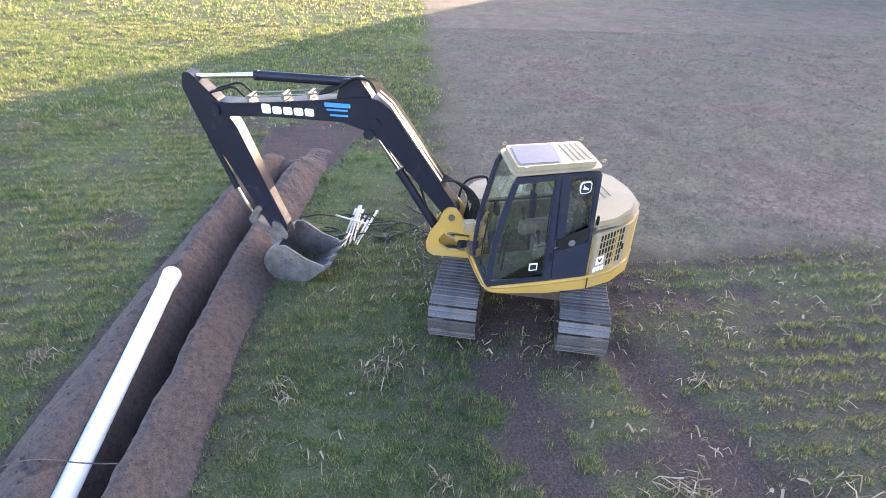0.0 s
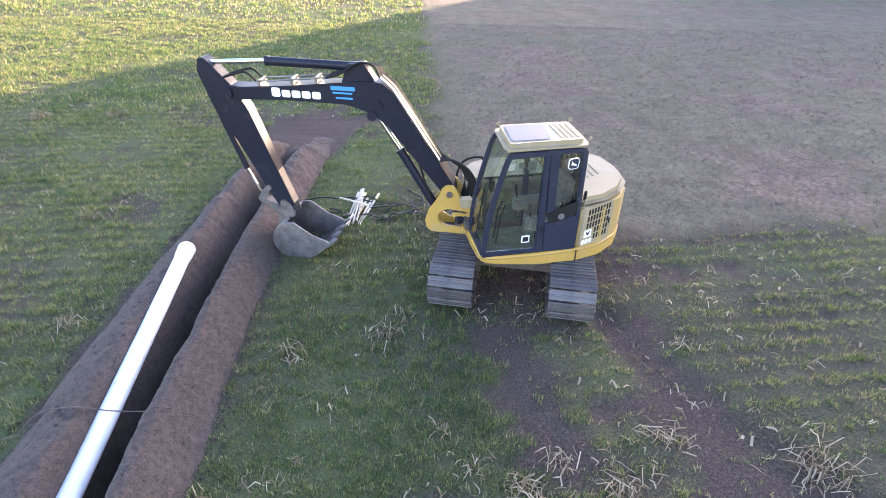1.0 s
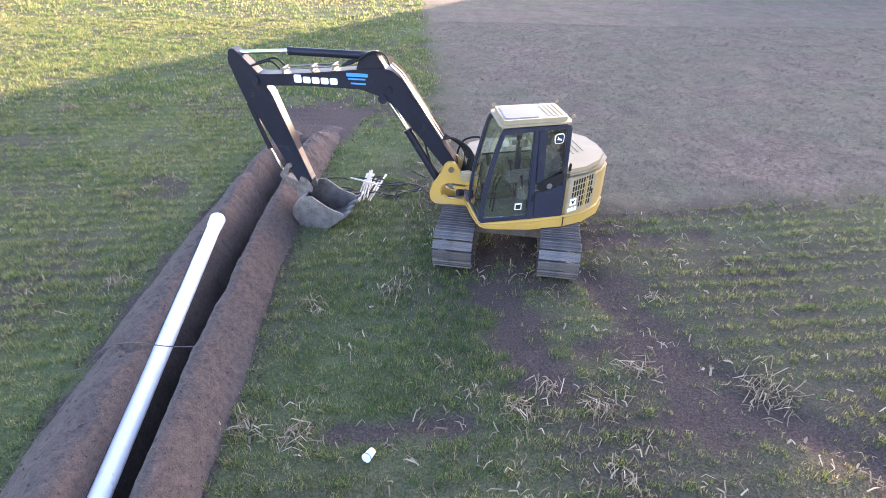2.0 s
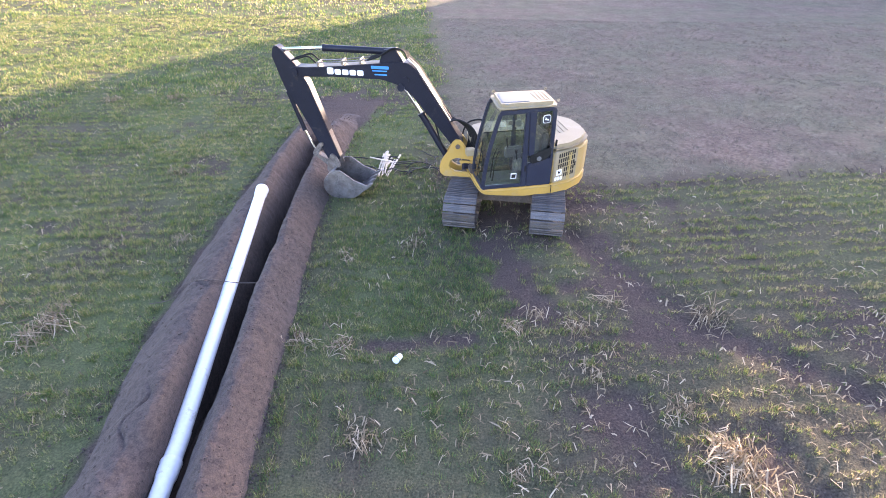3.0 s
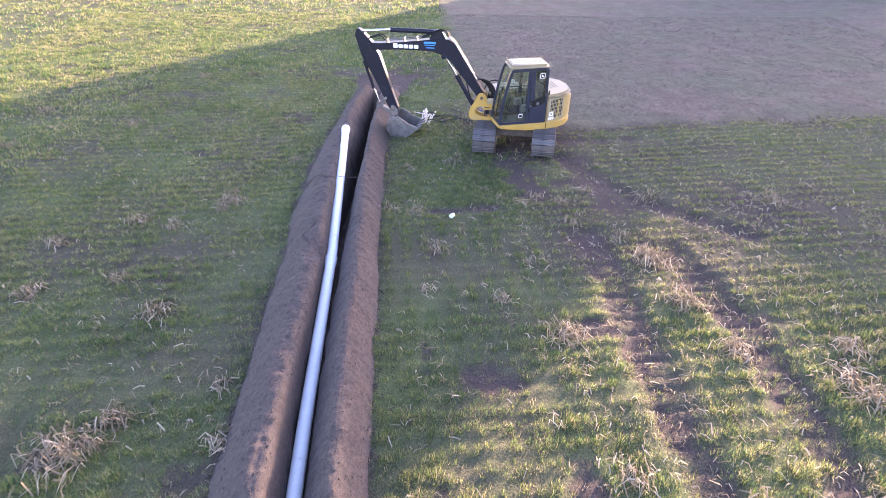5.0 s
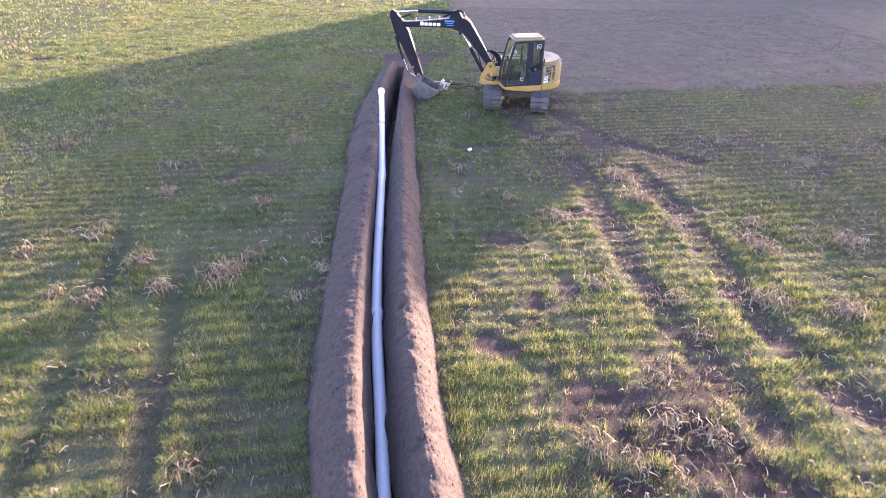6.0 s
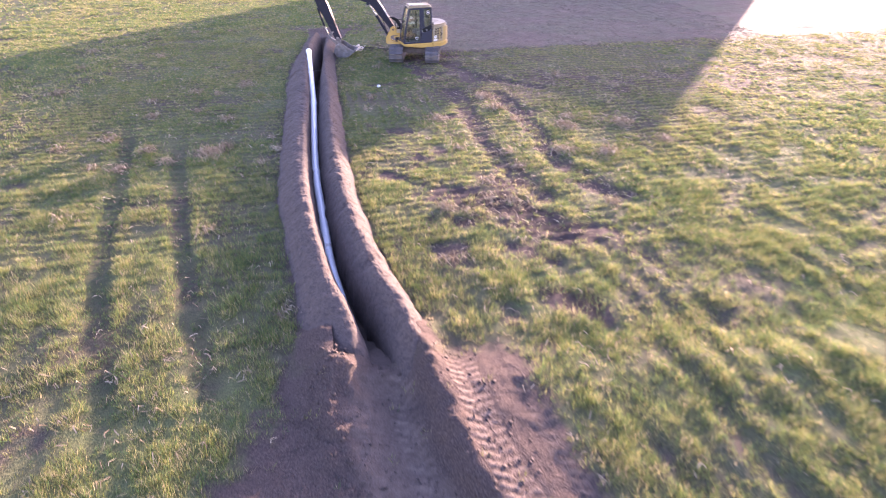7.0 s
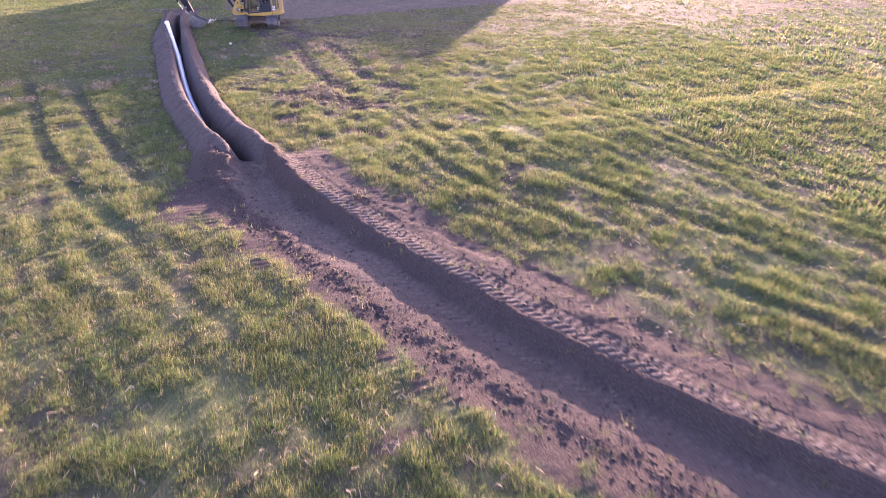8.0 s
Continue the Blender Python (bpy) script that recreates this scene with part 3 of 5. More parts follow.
# ---- trench, spoil banks ----
def bank_surface(side, T, Y):
    """A long heap of dug soil along the trench: T runs from the toe (0) over the crest (1 to 2) down the inner slope (3) and the trench's wall (4)."""
    ys, toes, outers, inners = (LEFT_Y, LEFT_TOE, LEFT_OUTER, LEFT_INNER) if side < 0 else (RIGHT_Y, RIGHT_TOE, RIGHT_OUTER, RIGHT_INNER)

    def line(values, wander, seed):
        return sum(np.interp(Y + d, ys, values) for d in (-0.5, 0, 0.5)) / 3 + wander * rough_noise(Y, 0 * Y + 5 * side, 1.3, 4, seed)
    toe, outer, inner = line(toes, 0.055, 71), line(outers, 0.04, 72), line(inners, 0.028, 73)
    lip = smooth_line(Y, SLOT_Y, SLOT_X) + side * (0.135 + 0.035 * step(0.0, 3.0, Y) + 0.02 * rough_noise(Y, 0 * Y + 3 * side, 0.7, 4, 74))
    stops = [toe, outer, inner, lip, lip - side * 0.03]
    tall = (0.47 if side < 0 else 0.46) * (1 + 0.07 * rough_noise(Y, 0 * Y, 2.2, 4, 75 + side))
    if side < 0:
        ends = step(-15.0, -13.7, Y) * (1 - 0.95 * step(10.3, 11.4, Y)) * (1 - step(11.5, 13.4, Y))
        slump = np.exp(-((Y + 0.35) / 0.33) ** 2)
    else:
        ends = step(-15.2, -14.0, Y) * (1 - 0.92 * step(9.4, 12.0, Y)) * (1 - step(11.8, 13.6, Y))
        slump = 0 * Y
    tall = tall * ends
    sunk = -0.30 * (1 - step(0.0, 0.14, ends))
    heights = [sunk - 0.09, sunk + tall * 0.93, sunk + tall * (0.97 - 0.55 * slump), sunk - 0.09, sunk - 1.05]

    def along(values):
        out = 0
        for d in (-0.34, -0.17, 0, 0.17, 0.34):
            t = np.clip(T + d, 0, 4)
            k = np.minimum(t.astype(int), 3)
            f = t - k
            part_ = 0
            for j in range(4):
                part_ = part_ + (k == j) * (values[j] * (1 - f) + values[j + 1] * f)
            out = out + part_ / 5
        return out
    X, Z = line_x(Y) + along(stops), along(heights)
    if side > 0:
        for c, d in ((-6.2, 0.16), (-7.0, 0.08), (-9.1, 0.15), (-10.4, 0.08), (-11.6, 0.13), (0.9, 0.05), (4.4, 0.05)):
            Z = Z - d * 0.5 * np.exp(-((Y - c + 0.25 * (T - 1)) / 0.07) ** 2) * step(0.5, 0.9, T) * (1 - step(2.0, 2.5, T))
    else:
        Z = Z - 0.05 * np.exp(-((Y - 2.95 - 0.18 * np.sin(3 * T)) / 0.05) ** 2) * (1 - step(2.2, 2.6, T))
        Z = Z - 0.05 * np.exp(-((X + 4.02 + 0.10 * np.sin(Y * 9)) / 0.02) ** 2) * np.exp(-((Y - 0.25) / 0.45) ** 4)
    on = step(0.03, 0.4, T) * (1 - 0.8 * step(2.6, 3.2, T)) * step(0.0, 0.3, ends)
    lumps = rough_noise(X + 31 * side, Y, 0.42, 3, 77)
    clods = np.maximum(value_noise(X / 0.085, Y / 0.085, 79) - 0.15, 0) + 0.7 * np.maximum(value_noise(X / 0.047, Y / 0.047, 80) - 0.1, 0)
    Z = Z + on * (0.030 * lumps + 0.009 * clods + 0.010 * rough_noise(X, Y, 0.11, 3, 82, 0.7))
    X = X + side * 0.03 * lumps * step(2.8, 3.2, T)
    return X, Z


def bank_mesh(name, side, label):
    ys = np.arange(-15.2, 13.6, 0.030)
    t = np.concatenate([np.linspace(0, 2.4, 46), np.linspace(2.45, 4, 20)])
    T, Y = np.meshgrid(t, ys)
    X, Z = bank_surface(side, T, Y)
    idx = np.arange(T.size).reshape(T.shape)
    quads = np.stack([idx[:-1, :-1], idx[:-1, 1:], idx[1:, 1:], idx[1:, :-1]], -1).reshape(-1, 4)
    ob = mesh_object(name, np.stack([X, Y, Z], -1).reshape(-1, 3), quads.tolist(), MAT["spoil"], smooth=True)
    return tagged(ob, label, "soil bank", "spoil banks along the trench", "stuff")


bank_mesh("spoil_bank", -1, "long heaped bank of dug brown soil beside the open trench")
bank_mesh("spoil_bank", 1, "long rounded bank of dug brown soil between trench and grass")


def clod_object(x, y, z, size, rng, label):
    """Loose crumbs of soil, each an uneven eight-sided lump."""
    n = len(x)
    corner = np.array([(1, 0, 0), (-1, 0, 0), (0, 1, 0), (0, -1, 0), (0, 0, 1), (0, 0, -1)], float)
    co = corner[None] * rng.uniform(0.55, 1.25, (n, 6, 1)) + rng.normal(0, 0.22, (n, 6, 3))
    turn = rng.uniform(0, 6.28, n)
    c, s_ = np.cos(turn)[:, None], np.sin(turn)[:, None]
    co = np.stack([co[..., 0] * c - co[..., 1] * s_, co[..., 0] * s_ + co[..., 1] * c, co[..., 2] * 0.8], -1)
    co = co * size[:, None, None] + np.stack([x, y, z], -1)[:, None]
    tri = np.array([(0, 2, 4), (2, 1, 4), (1, 3, 4), (3, 0, 4), (2, 0, 5), (1, 2, 5), (3, 1, 5), (0, 3, 5)])
    faces = (tri[None] + 6 * np.arange(n)[:, None, None]).reshape(-1, 3)
    ob = mesh_object("soil_crumbs", co.reshape(-1, 3), faces.tolist(), MAT["spoil"], smooth=True)
    return tagged(ob, label, "soil crumbs", kind="stuff")


def scatter_clods():
    rng = np.random.default_rng(21)
    for side in (-1, 1):
        n = 4200
        y, t = rng.uniform(-14.3, 11.5, n), rng.beta(1.1, 1.3, n) * 2.3
        x, z = bank_surface(side, t, y)
        clod_object(x, y, z, 0.006 + 0.017 * rng.uniform(0, 1, n) ** 3, rng, "loose crumbs of dug soil lying on the bank")
    n = 3600
    side = np.where(rng.uniform(0, 1, n) < 0.5, -1, 1)
    y = rng.uniform(-14.5, 12.5, n)
    edge = np.where(side < 0, np.interp(y, LEFT_Y, LEFT_TOE), np.interp(y, RIGHT_Y, RIGHT_TOE))
    x = line_x(y) + edge + side * (rng.exponential(0.10, n) - 0.03)
    clod_object(x, y, height(x, y) + 0.006, 0.008 + 0.02 * rng.uniform(0, 1, n) ** 3, rng, "soil crumbs rolled down into the grass")
    n = 6000
    y = rng.uniform(-29.0, -14.2, n)
    p = np.where(rng.uniform(0, 1, n) < 0.5, rng.normal(-0.65, 0.30, n), rng.normal(1.3, 0.9, n))
    x = line_x(y) + p
    clod_object(x, y, height(x, y) + 0.004, 0.010 + 0.035 * rng.uniform(0, 1, n) ** 4, rng, "crumbs and clods on the filled strip")


scatter_clods()


def build_trench():
    ys = np.arange(TRENCH_SOUTH - 0.1, TRENCH_NORTH + 0.2, 0.15)
    vs, fs = [], []
    for i, y in enumerate(ys):
        up = float(np.interp(y, [-14.5, -13.0, -12.4, -10.2, -6.4, -4.5, -2.5, 0.0, 2.5, 9.4, 10.6], [1.0, 0.3, 0.22, 0.32, 0.47, 0.56, 0.67, 0.55, 0.15, 0.0, 1.05]))
        for j in range(7):
            x = float(slot_x(y)) + (j - 3) * 0.09
            vs.append((x, y, -1.0 + up + 0.06 * float(rough_noise(np.array(x), np.array(y), 0.25, 3, 91))))
        if i:
            a = (i - 1) * 7
            fs += [(a + j, a + j + 1, a + j + 8, a + j + 7) for j in range(6)]
    tagged(mesh_object("trench", vs, fs, MAT["trench"], smooth=True), "narrow open trench with a dark soil bottom", "trench", kind="structure")


build_trench()

# ---- white pipe lengths ----
PIPE_STOPS = [(-4.161, 6.0, 0.455), (-3.525, 0.08, -0.045), (-3.315, -2.5, -0.20), (-3.15, -4.45, -0.31), (-2.95, -6.3, -0.40), (-2.64, -8.4, -0.48), (-2.38, -10.2, -0.55), (-2.12, -11.45, -0.60), (-1.86, -12.4, -0.65), (-1.70, -12.95, -0.70)]
PIPE = [Vector(PIPE_STOPS[0]).lerp(Vector(PIPE_STOPS[1]), k / 30) for k in range(29)] + curve_through([(-3.546, 0.28, -0.028)] + PIPE_STOPS[1:], 12)


def pipe_length(y_far, y_near, label):
    pts = [p for p in PIPE if y_near - 0.12 < p.y <= y_far]
    base = new("water_pipe")
    tagged(base, label, "pipe", "pipe lengths in the trench")
    bm = tube(pts, 0.110, 24, caps=False)
    inner = tube(pts, 0.100, 24, caps=False)
    bmesh.ops.reverse_faces(inner, faces=inner.faces)
    me = bpy.data.meshes.new("t")
    inner.to_mesh(me)
    inner.free()
    bm.from_mesh(me)
    part("barrel", bm, MAT["pvc"], base, smooth=50)
    d = (pts[1] - pts[0]).normalized()
    a = pts[0]
    bell = tube([a - d * 0.02, a, a + d * 0.02, a + d * 0.05, a + d * 0.075, a + d * 0.21, a + d * 0.27], [0.112, 0.124, 0.131, 0.131, 0.125, 0.124, 0.111], 24, caps=False)
    part("bell_end", bell, MAT["pvc"], base, "white belled socket end", smooth=50)


pipe_length(6.01, 0.05, "white plastic pipe length resting on the soil bank")
pipe_length(0.05, -5.65, "white plastic pipe length sloping down into the trench")
pipe_length(-5.65, -12.8, "white plastic pipe length lying in the trench, soil on it")

# ---- unseen blocks, added out of view to cast the shade over the field ----
def build_shade_caster():
    d = -SUN_WAY
    side = Vector((0.79, -0.61, 0)).normalized()

    def at(u, n, z):
        return d * u + side * n + Vector((0, 0, z))
    t = math.tan(SUN_UP)
    barn = new("barn")
    barn.location = at(-60, -5, 0)
    tagged(barn, "unseen grey blocks added beyond the field to shade it", "barn")
    # block tops are set by where the field's shade has to end
    for n0, n1, h0, h1, name in ((-19.3, 2.05, 69.3 * t, 69.6 * t, "main_wall"), (2.05, 9.5, 56.4 * t, 60.2 * t, "lean_to_wall")):
        vs = [at(u, n, z) - barn.location for u in (-60, -72) for n, z in ((n0, -0.2), (n1, -0.2), (n1, h1), (n0, h0))]
        mesh_object(name, vs, [(0, 1, 2, 3), (7, 6, 5, 4), (0, 4, 5, 1), (1, 5, 6, 2), (3, 2, 6, 7), (0, 3, 7, 4)], MAT["barn"], barn)


build_shade_caster()


# ---- excavator ----
EX = Vector((1.07, 6.51, 0.0))
UPPER = Matrix.Translation((0, 0, -0.07)) @ Matrix.Rotation(radians(192.5), 4, "Z") @ Matrix.Diagonal((1.04, 1.0, 1.03, 1))
TRACKS = Matrix.Translation((-0.10, -0.11, 0)) @ Matrix.Rotation(radians(81.6), 4, "Z")
BOOM = Matrix.Translation(Vector((-0.10, 6.55, -0.18)) - EX) @ Matrix.Rotation(radians(172), 4, "Z") @ Matrix.Diagonal((1.045, 1.0, 1.057, 1))


def rounded(points, r=0.05, n=4):
    """An outline with its corners rounded."""
    out = []
    for i, p in enumerate(points):
        a, b, c = Vector(points[i - 1]), Vector(p), Vector(points[(i + 1) % len(points)])
        d1, d2 = (a - b), (c - b)
        k = min(r, d1.length * 0.45, d2.length * 0.45)
        s, e = b + d1.normalized() * k, b + d2.normalized() * k
        for j in range(n + 1):
            t = j / n
            q = s * (1 - t) ** 2 + b * 2 * t * (1 - t) + e * t * t
            out.append((q.x, q.y))
    return out


def rod_between(a, b, r, sides=14):
    return tube([a, b], r, sides)


def build_tracks(ex):
    frame_ = part("undercarriage_frame", box(-0.62, 0.62, -0.62, 0.62, 0.34, 0.58, 0.04), MAT["mud"], ex, "muddy steel undercarriage frame", TRACKS)
    part("swing_ring", tube([(0, 0, 0.56), (0, 0, 0.68)], 0.5, 32), MAT["mud"], ex, m=TRACKS)
    for sy in (-1, 1):
        leg = plate([(-1.0, 0.62), (1.0, 0.62), (1.15, 0.2), (-1.15, 0.2)], sy * 0.71, sy * 0.95, 0.03)
        part("track_frame", leg, MAT["mud"], ex, "mud-covered track frame", TRACKS)
        for sx in (-1, 1):
            arm = tube([(sx * 0.3, sy * 0.4, 0.52), (sx * 0.75, sy * 0.85, 0.42)], 0.12, 8)
            part("frame_arm", arm, MAT["mud"], ex, m=TRACKS)
            part("track_wheel", tube([(sx * 1.08, sy * 0.71, 0.35), (sx * 1.08, sy * 0.96, 0.35)], 0.27, 24), MAT["mud"], ex, m=TRACKS)
        for k in range(5):
            part("track_roller", tube([(-0.7 + 0.35 * k, sy * 0.71, 0.14), (-0.7 + 0.35 * k, sy * 0.96, 0.14)], 0.09, 14), MAT["mud"], ex, m=TRACKS)
    # one pad with three low bars, laid round each loop
    bm = box(-0.075, 0.075, -0.32, 0.32, 0.0, 0.022, 0.005, 1)
    me0 = bpy.data.meshes.new("t")
    for bx in (-0.005, 0.060):
        bb = box(bx - 0.012, bx + 0.012, -0.315, 0.315, 0.02, 0.036, 0.004, 1)
        bb.to_mesh(me0)
        bb.free()
        bm.from_mesh(me0)
    pad_me = bpy.data.meshes.new("track_pad")
    bm.to_mesh(pad_me)
    bm.free()
    pad_me.materials.append(MAT["pad"])
    half, r, zc = 1.10, 0.295, 0.335
    total = 4 * half + 2 * math.pi * r
    n = 38
    for sy in (-1, 1):
        track = new("track")
        track.parent = ex
        track.location = TRACKS @ Vector((0, sy * 0.85, 0))
        tagged(track, "steel crawler track with wide worn grey pads")
        for k in range(n):
            s = (k + 0.3) / n * total
            if s < 2 * half:
                x, z, a = -half + s, zc + r, 0
            elif s < 2 * half + math.pi * r:
                t = (s - 2 * half) / r
                x, z, a = half + r * math.sin(t), zc + r * math.cos(t), t
            elif s < 4 * half + math.pi * r:
                x, z, a = half - (s - 2 * half - math.pi * r), zc - r, math.pi
            else:
                t = (s - 4 * half - math.pi * r) / r
                x, z, a = -half - r * math.sin(t), zc - r * math.cos(t), math.pi + t
            sag = -0.03 * math.cos(math.pi * x / 2 / half) if a == 0 else 0
            ob = new("track_pad", pad_me)
            ob.parent = track
            ob.matrix_local = Matrix.Translation(-track.location) @ TRACKS @ Matrix.Translation((x, sy * 0.85, z + sag)) @ Matrix.Rotation(a, 4, "Y")


def build_upper(ex):
    left = [(0.95, 0.14), (0.945, 0.60), (0.925, 0.90), (0.84, 0.985), (0.62, 1.01), (0.1, 1.02), (-0.44, 1.0), (-0.83, 0.90), (-1.16, 0.68), (-1.36, 0.40), (-1.43, 0.0)]
    deck = left + [(x, -y) for x, y in left[-2::-1]]
    apron = slab(deck, 0.66, 0.88, 0.035, 3)
    for v in apron.verts:
        if v.co.z < 0.77:
            v.co.z += 0.12 * max(0.0, min(1.0, (v.co.x + 0.25) / 1.15)) ** 1.3
    part("skirt", apron, MAT["yellow"], ex, "yellow painted lower skirt", UPPER, smooth=40)
    part("belly_plate", slab([(x * 0.80, y * 0.60) for x, y in deck], 0.64, 0.705, 0.02), MAT["mud"], ex, m=UPPER)
    skirt = ex.children[-2]
    part("skirt_seam", box(-0.452, -0.440, 0.985, 1.012, 0.69, 0.865, 0.002, 1), MAT["black"], skirt, m=UPPER)
    part("skirt_step", box(-0.05, 0.22, 1.008, 1.024, 0.755, 0.81, 0.006), MAT["yellow"], skirt, "raised yellow step plate", UPPER)
    # rear body
    rear = [(-0.44, 0.98), (-0.83, 0.89), (-1.15, 0.67), (-1.35, 0.40), (-1.41, 0.0), (-1.35, -0.40), (-1.15, -0.67), (-0.83, -0.89), (-0.44, -0.98)]
    body = part("rear_body", slab(rear, 0.875, 1.50, 0.03, 3), MAT["faded"], ex, "faded yellow rear engine housing", UPPER, smooth=40)
    hood = slab([(x * 0.99 if x < -0.5 else x, y * 0.99) for x, y in rear], 1.50, 1.64, 0.09, 4)
    hd = part("hood", hood, MAT["cream"], ex, "sun-bleached cream engine hood", UPPER, smooth=50)
    for k in range(5):
        x = -0.58 - 0.10 * k
        part("hood_rib", box(x - 0.014, x + 0.014, -0.52 + 0.04 * k, 0.42 - 0.05 * k, 1.632, 1.65, 0.008), MAT["cream"], hd, m=UPPER)
    for i in range(2):
        for k in range(6):
            x0, y0 = -0.62 - 0.15 * i, -0.66 + 0.045 * k + 0.06 * i
            part("vent_slot", box(x0 - 0.055, x0 + 0.055, y0, y0 + 0.026, 1.637, 1.645, 0), MAT["black"], hd, m=UPPER)
    # side panel with its slots
    a, b = Vector((-0.47, 0.985)), Vector((-1.0, 0.80))
    way = (b - a).normalized()
    out = Vector((-way.y, way.x))
    if out.y < 0:
        out = -out
    m_side = UPPER @ Matrix(((way.x, out.x, 0, a.x), (way.y, out.y, 0, a.y), (0, 0, 1, 0), (0, 0, 0, 1)))
    panel = part("side_panel", plate(rounded([(0.0, 0.91), (0.53, 0.91), (0.53, 1.53), (0.0, 1.53)], 0.04), -0.03, 0.022, 0.008), MAT["cream"], ex, "faded cream ventilated side panel", m_side)
    for i in range(5):
        for k in range(8):
            if i >= 3 and k < 3:
                continue
            x, z = 0.075 + 0.051 * k, 1.445 - 0.105 * i + 0.004 * k
            part("panel_slot", plate(rounded([(x, z - 0.042), (x + 0.03, z - 0.042), (x + 0.03, z + 0.042), (x, z + 0.042)], 0.01, 2), 0.02, 0.0255, 0), MAT["black"], panel, m=m_side)
    part("decal", plate(rounded([(0.05, 1.05), (0.18, 1.05), (0.18, 1.17), (0.05, 1.17)], 0.01), 0.022, 0.026, 0), MAT["white"], panel, "white square decal", m_side)
    part("decal_mark", plate([(0.075, 1.14), (0.10, 1.14), (0.115, 1.11), (0.13, 1.14), (0.155, 1.14), (0.125, 1.08), (0.105, 1.08)], 0.026, 0.0275, 0), MAT["black"], panel, m=m_side)
    for k in range(3):
        part("number_bar", plate(rounded([(0.02 + 0.065 * k, 0.945), (0.075 + 0.065 * k, 0.945), (0.075 + 0.065 * k, 1.02), (0.02 + 0.065 * k, 1.02)], 0.02), 0.022, 0.026, 0), MAT["white"], panel, "white decal bar", m_side)
    part("handle", box(0.47, 0.485, 0.02, 0.04, 1.18, 1.27, 0.004), MAT["black"], panel, m=m_side)
    part("mirror_latch", plate(rounded([(0.33, 0.80), (0.40, 0.80), (0.40, 0.825), (0.33, 0.825)], 0.01), -0.005, 0.012, 0), MAT["black"], panel, m=m_side)
    # right-hand tank and tool box, beyond the cab
    tank = slab(rounded([(-0.44, -0.20), (-0.44, -0.97), (0.35, -1.0), (0.72, -0.86), (0.86, -0.55), (0.86, -0.20)], 0.08), 0.875, 1.50, 0.06, 3)
    part("tank_housing", tank, MAT["cream"], ex, "faded cream tank housing", UPPER, smooth=45)
    part("front_floor", box(0.1, 0.95, -0.2, 0.25, 0.875, 1.0, 0.02), MAT["mud"], ex, m=UPPER)
    rail = curve_through([(0.90, -0.62, 0.95), (0.93, -0.62, 1.35), (0.82, -0.62, 1.62), (0.55, -0.62, 1.66), (0.5, -0.62, 1.5)], 6)
    part("hand_rail", tube(rail, 0.018, 8), MAT["black"], ex, m=UPPER, smooth=60)
    part("front_light", box(0.84, 1.02, 0.02, 0.18, 1.22, 1.36, 0.02), MAT["cream"], ex, m=UPPER)
    part("swing_cylinder", rod_between((0.55, -0.12, 0.92), (1.05, 0.02, 0.95), 0.06), MAT["navy"], ex, m=UPPER, smooth=50)


# the cab's front line from the roof down, and its back line
CAB_FRONT = [(0.66, 2.33), (0.725, 2.10), (0.80, 1.80), (0.86, 1.50), (0.90, 1.20), (0.915, 0.98), (0.90, 0.885)]


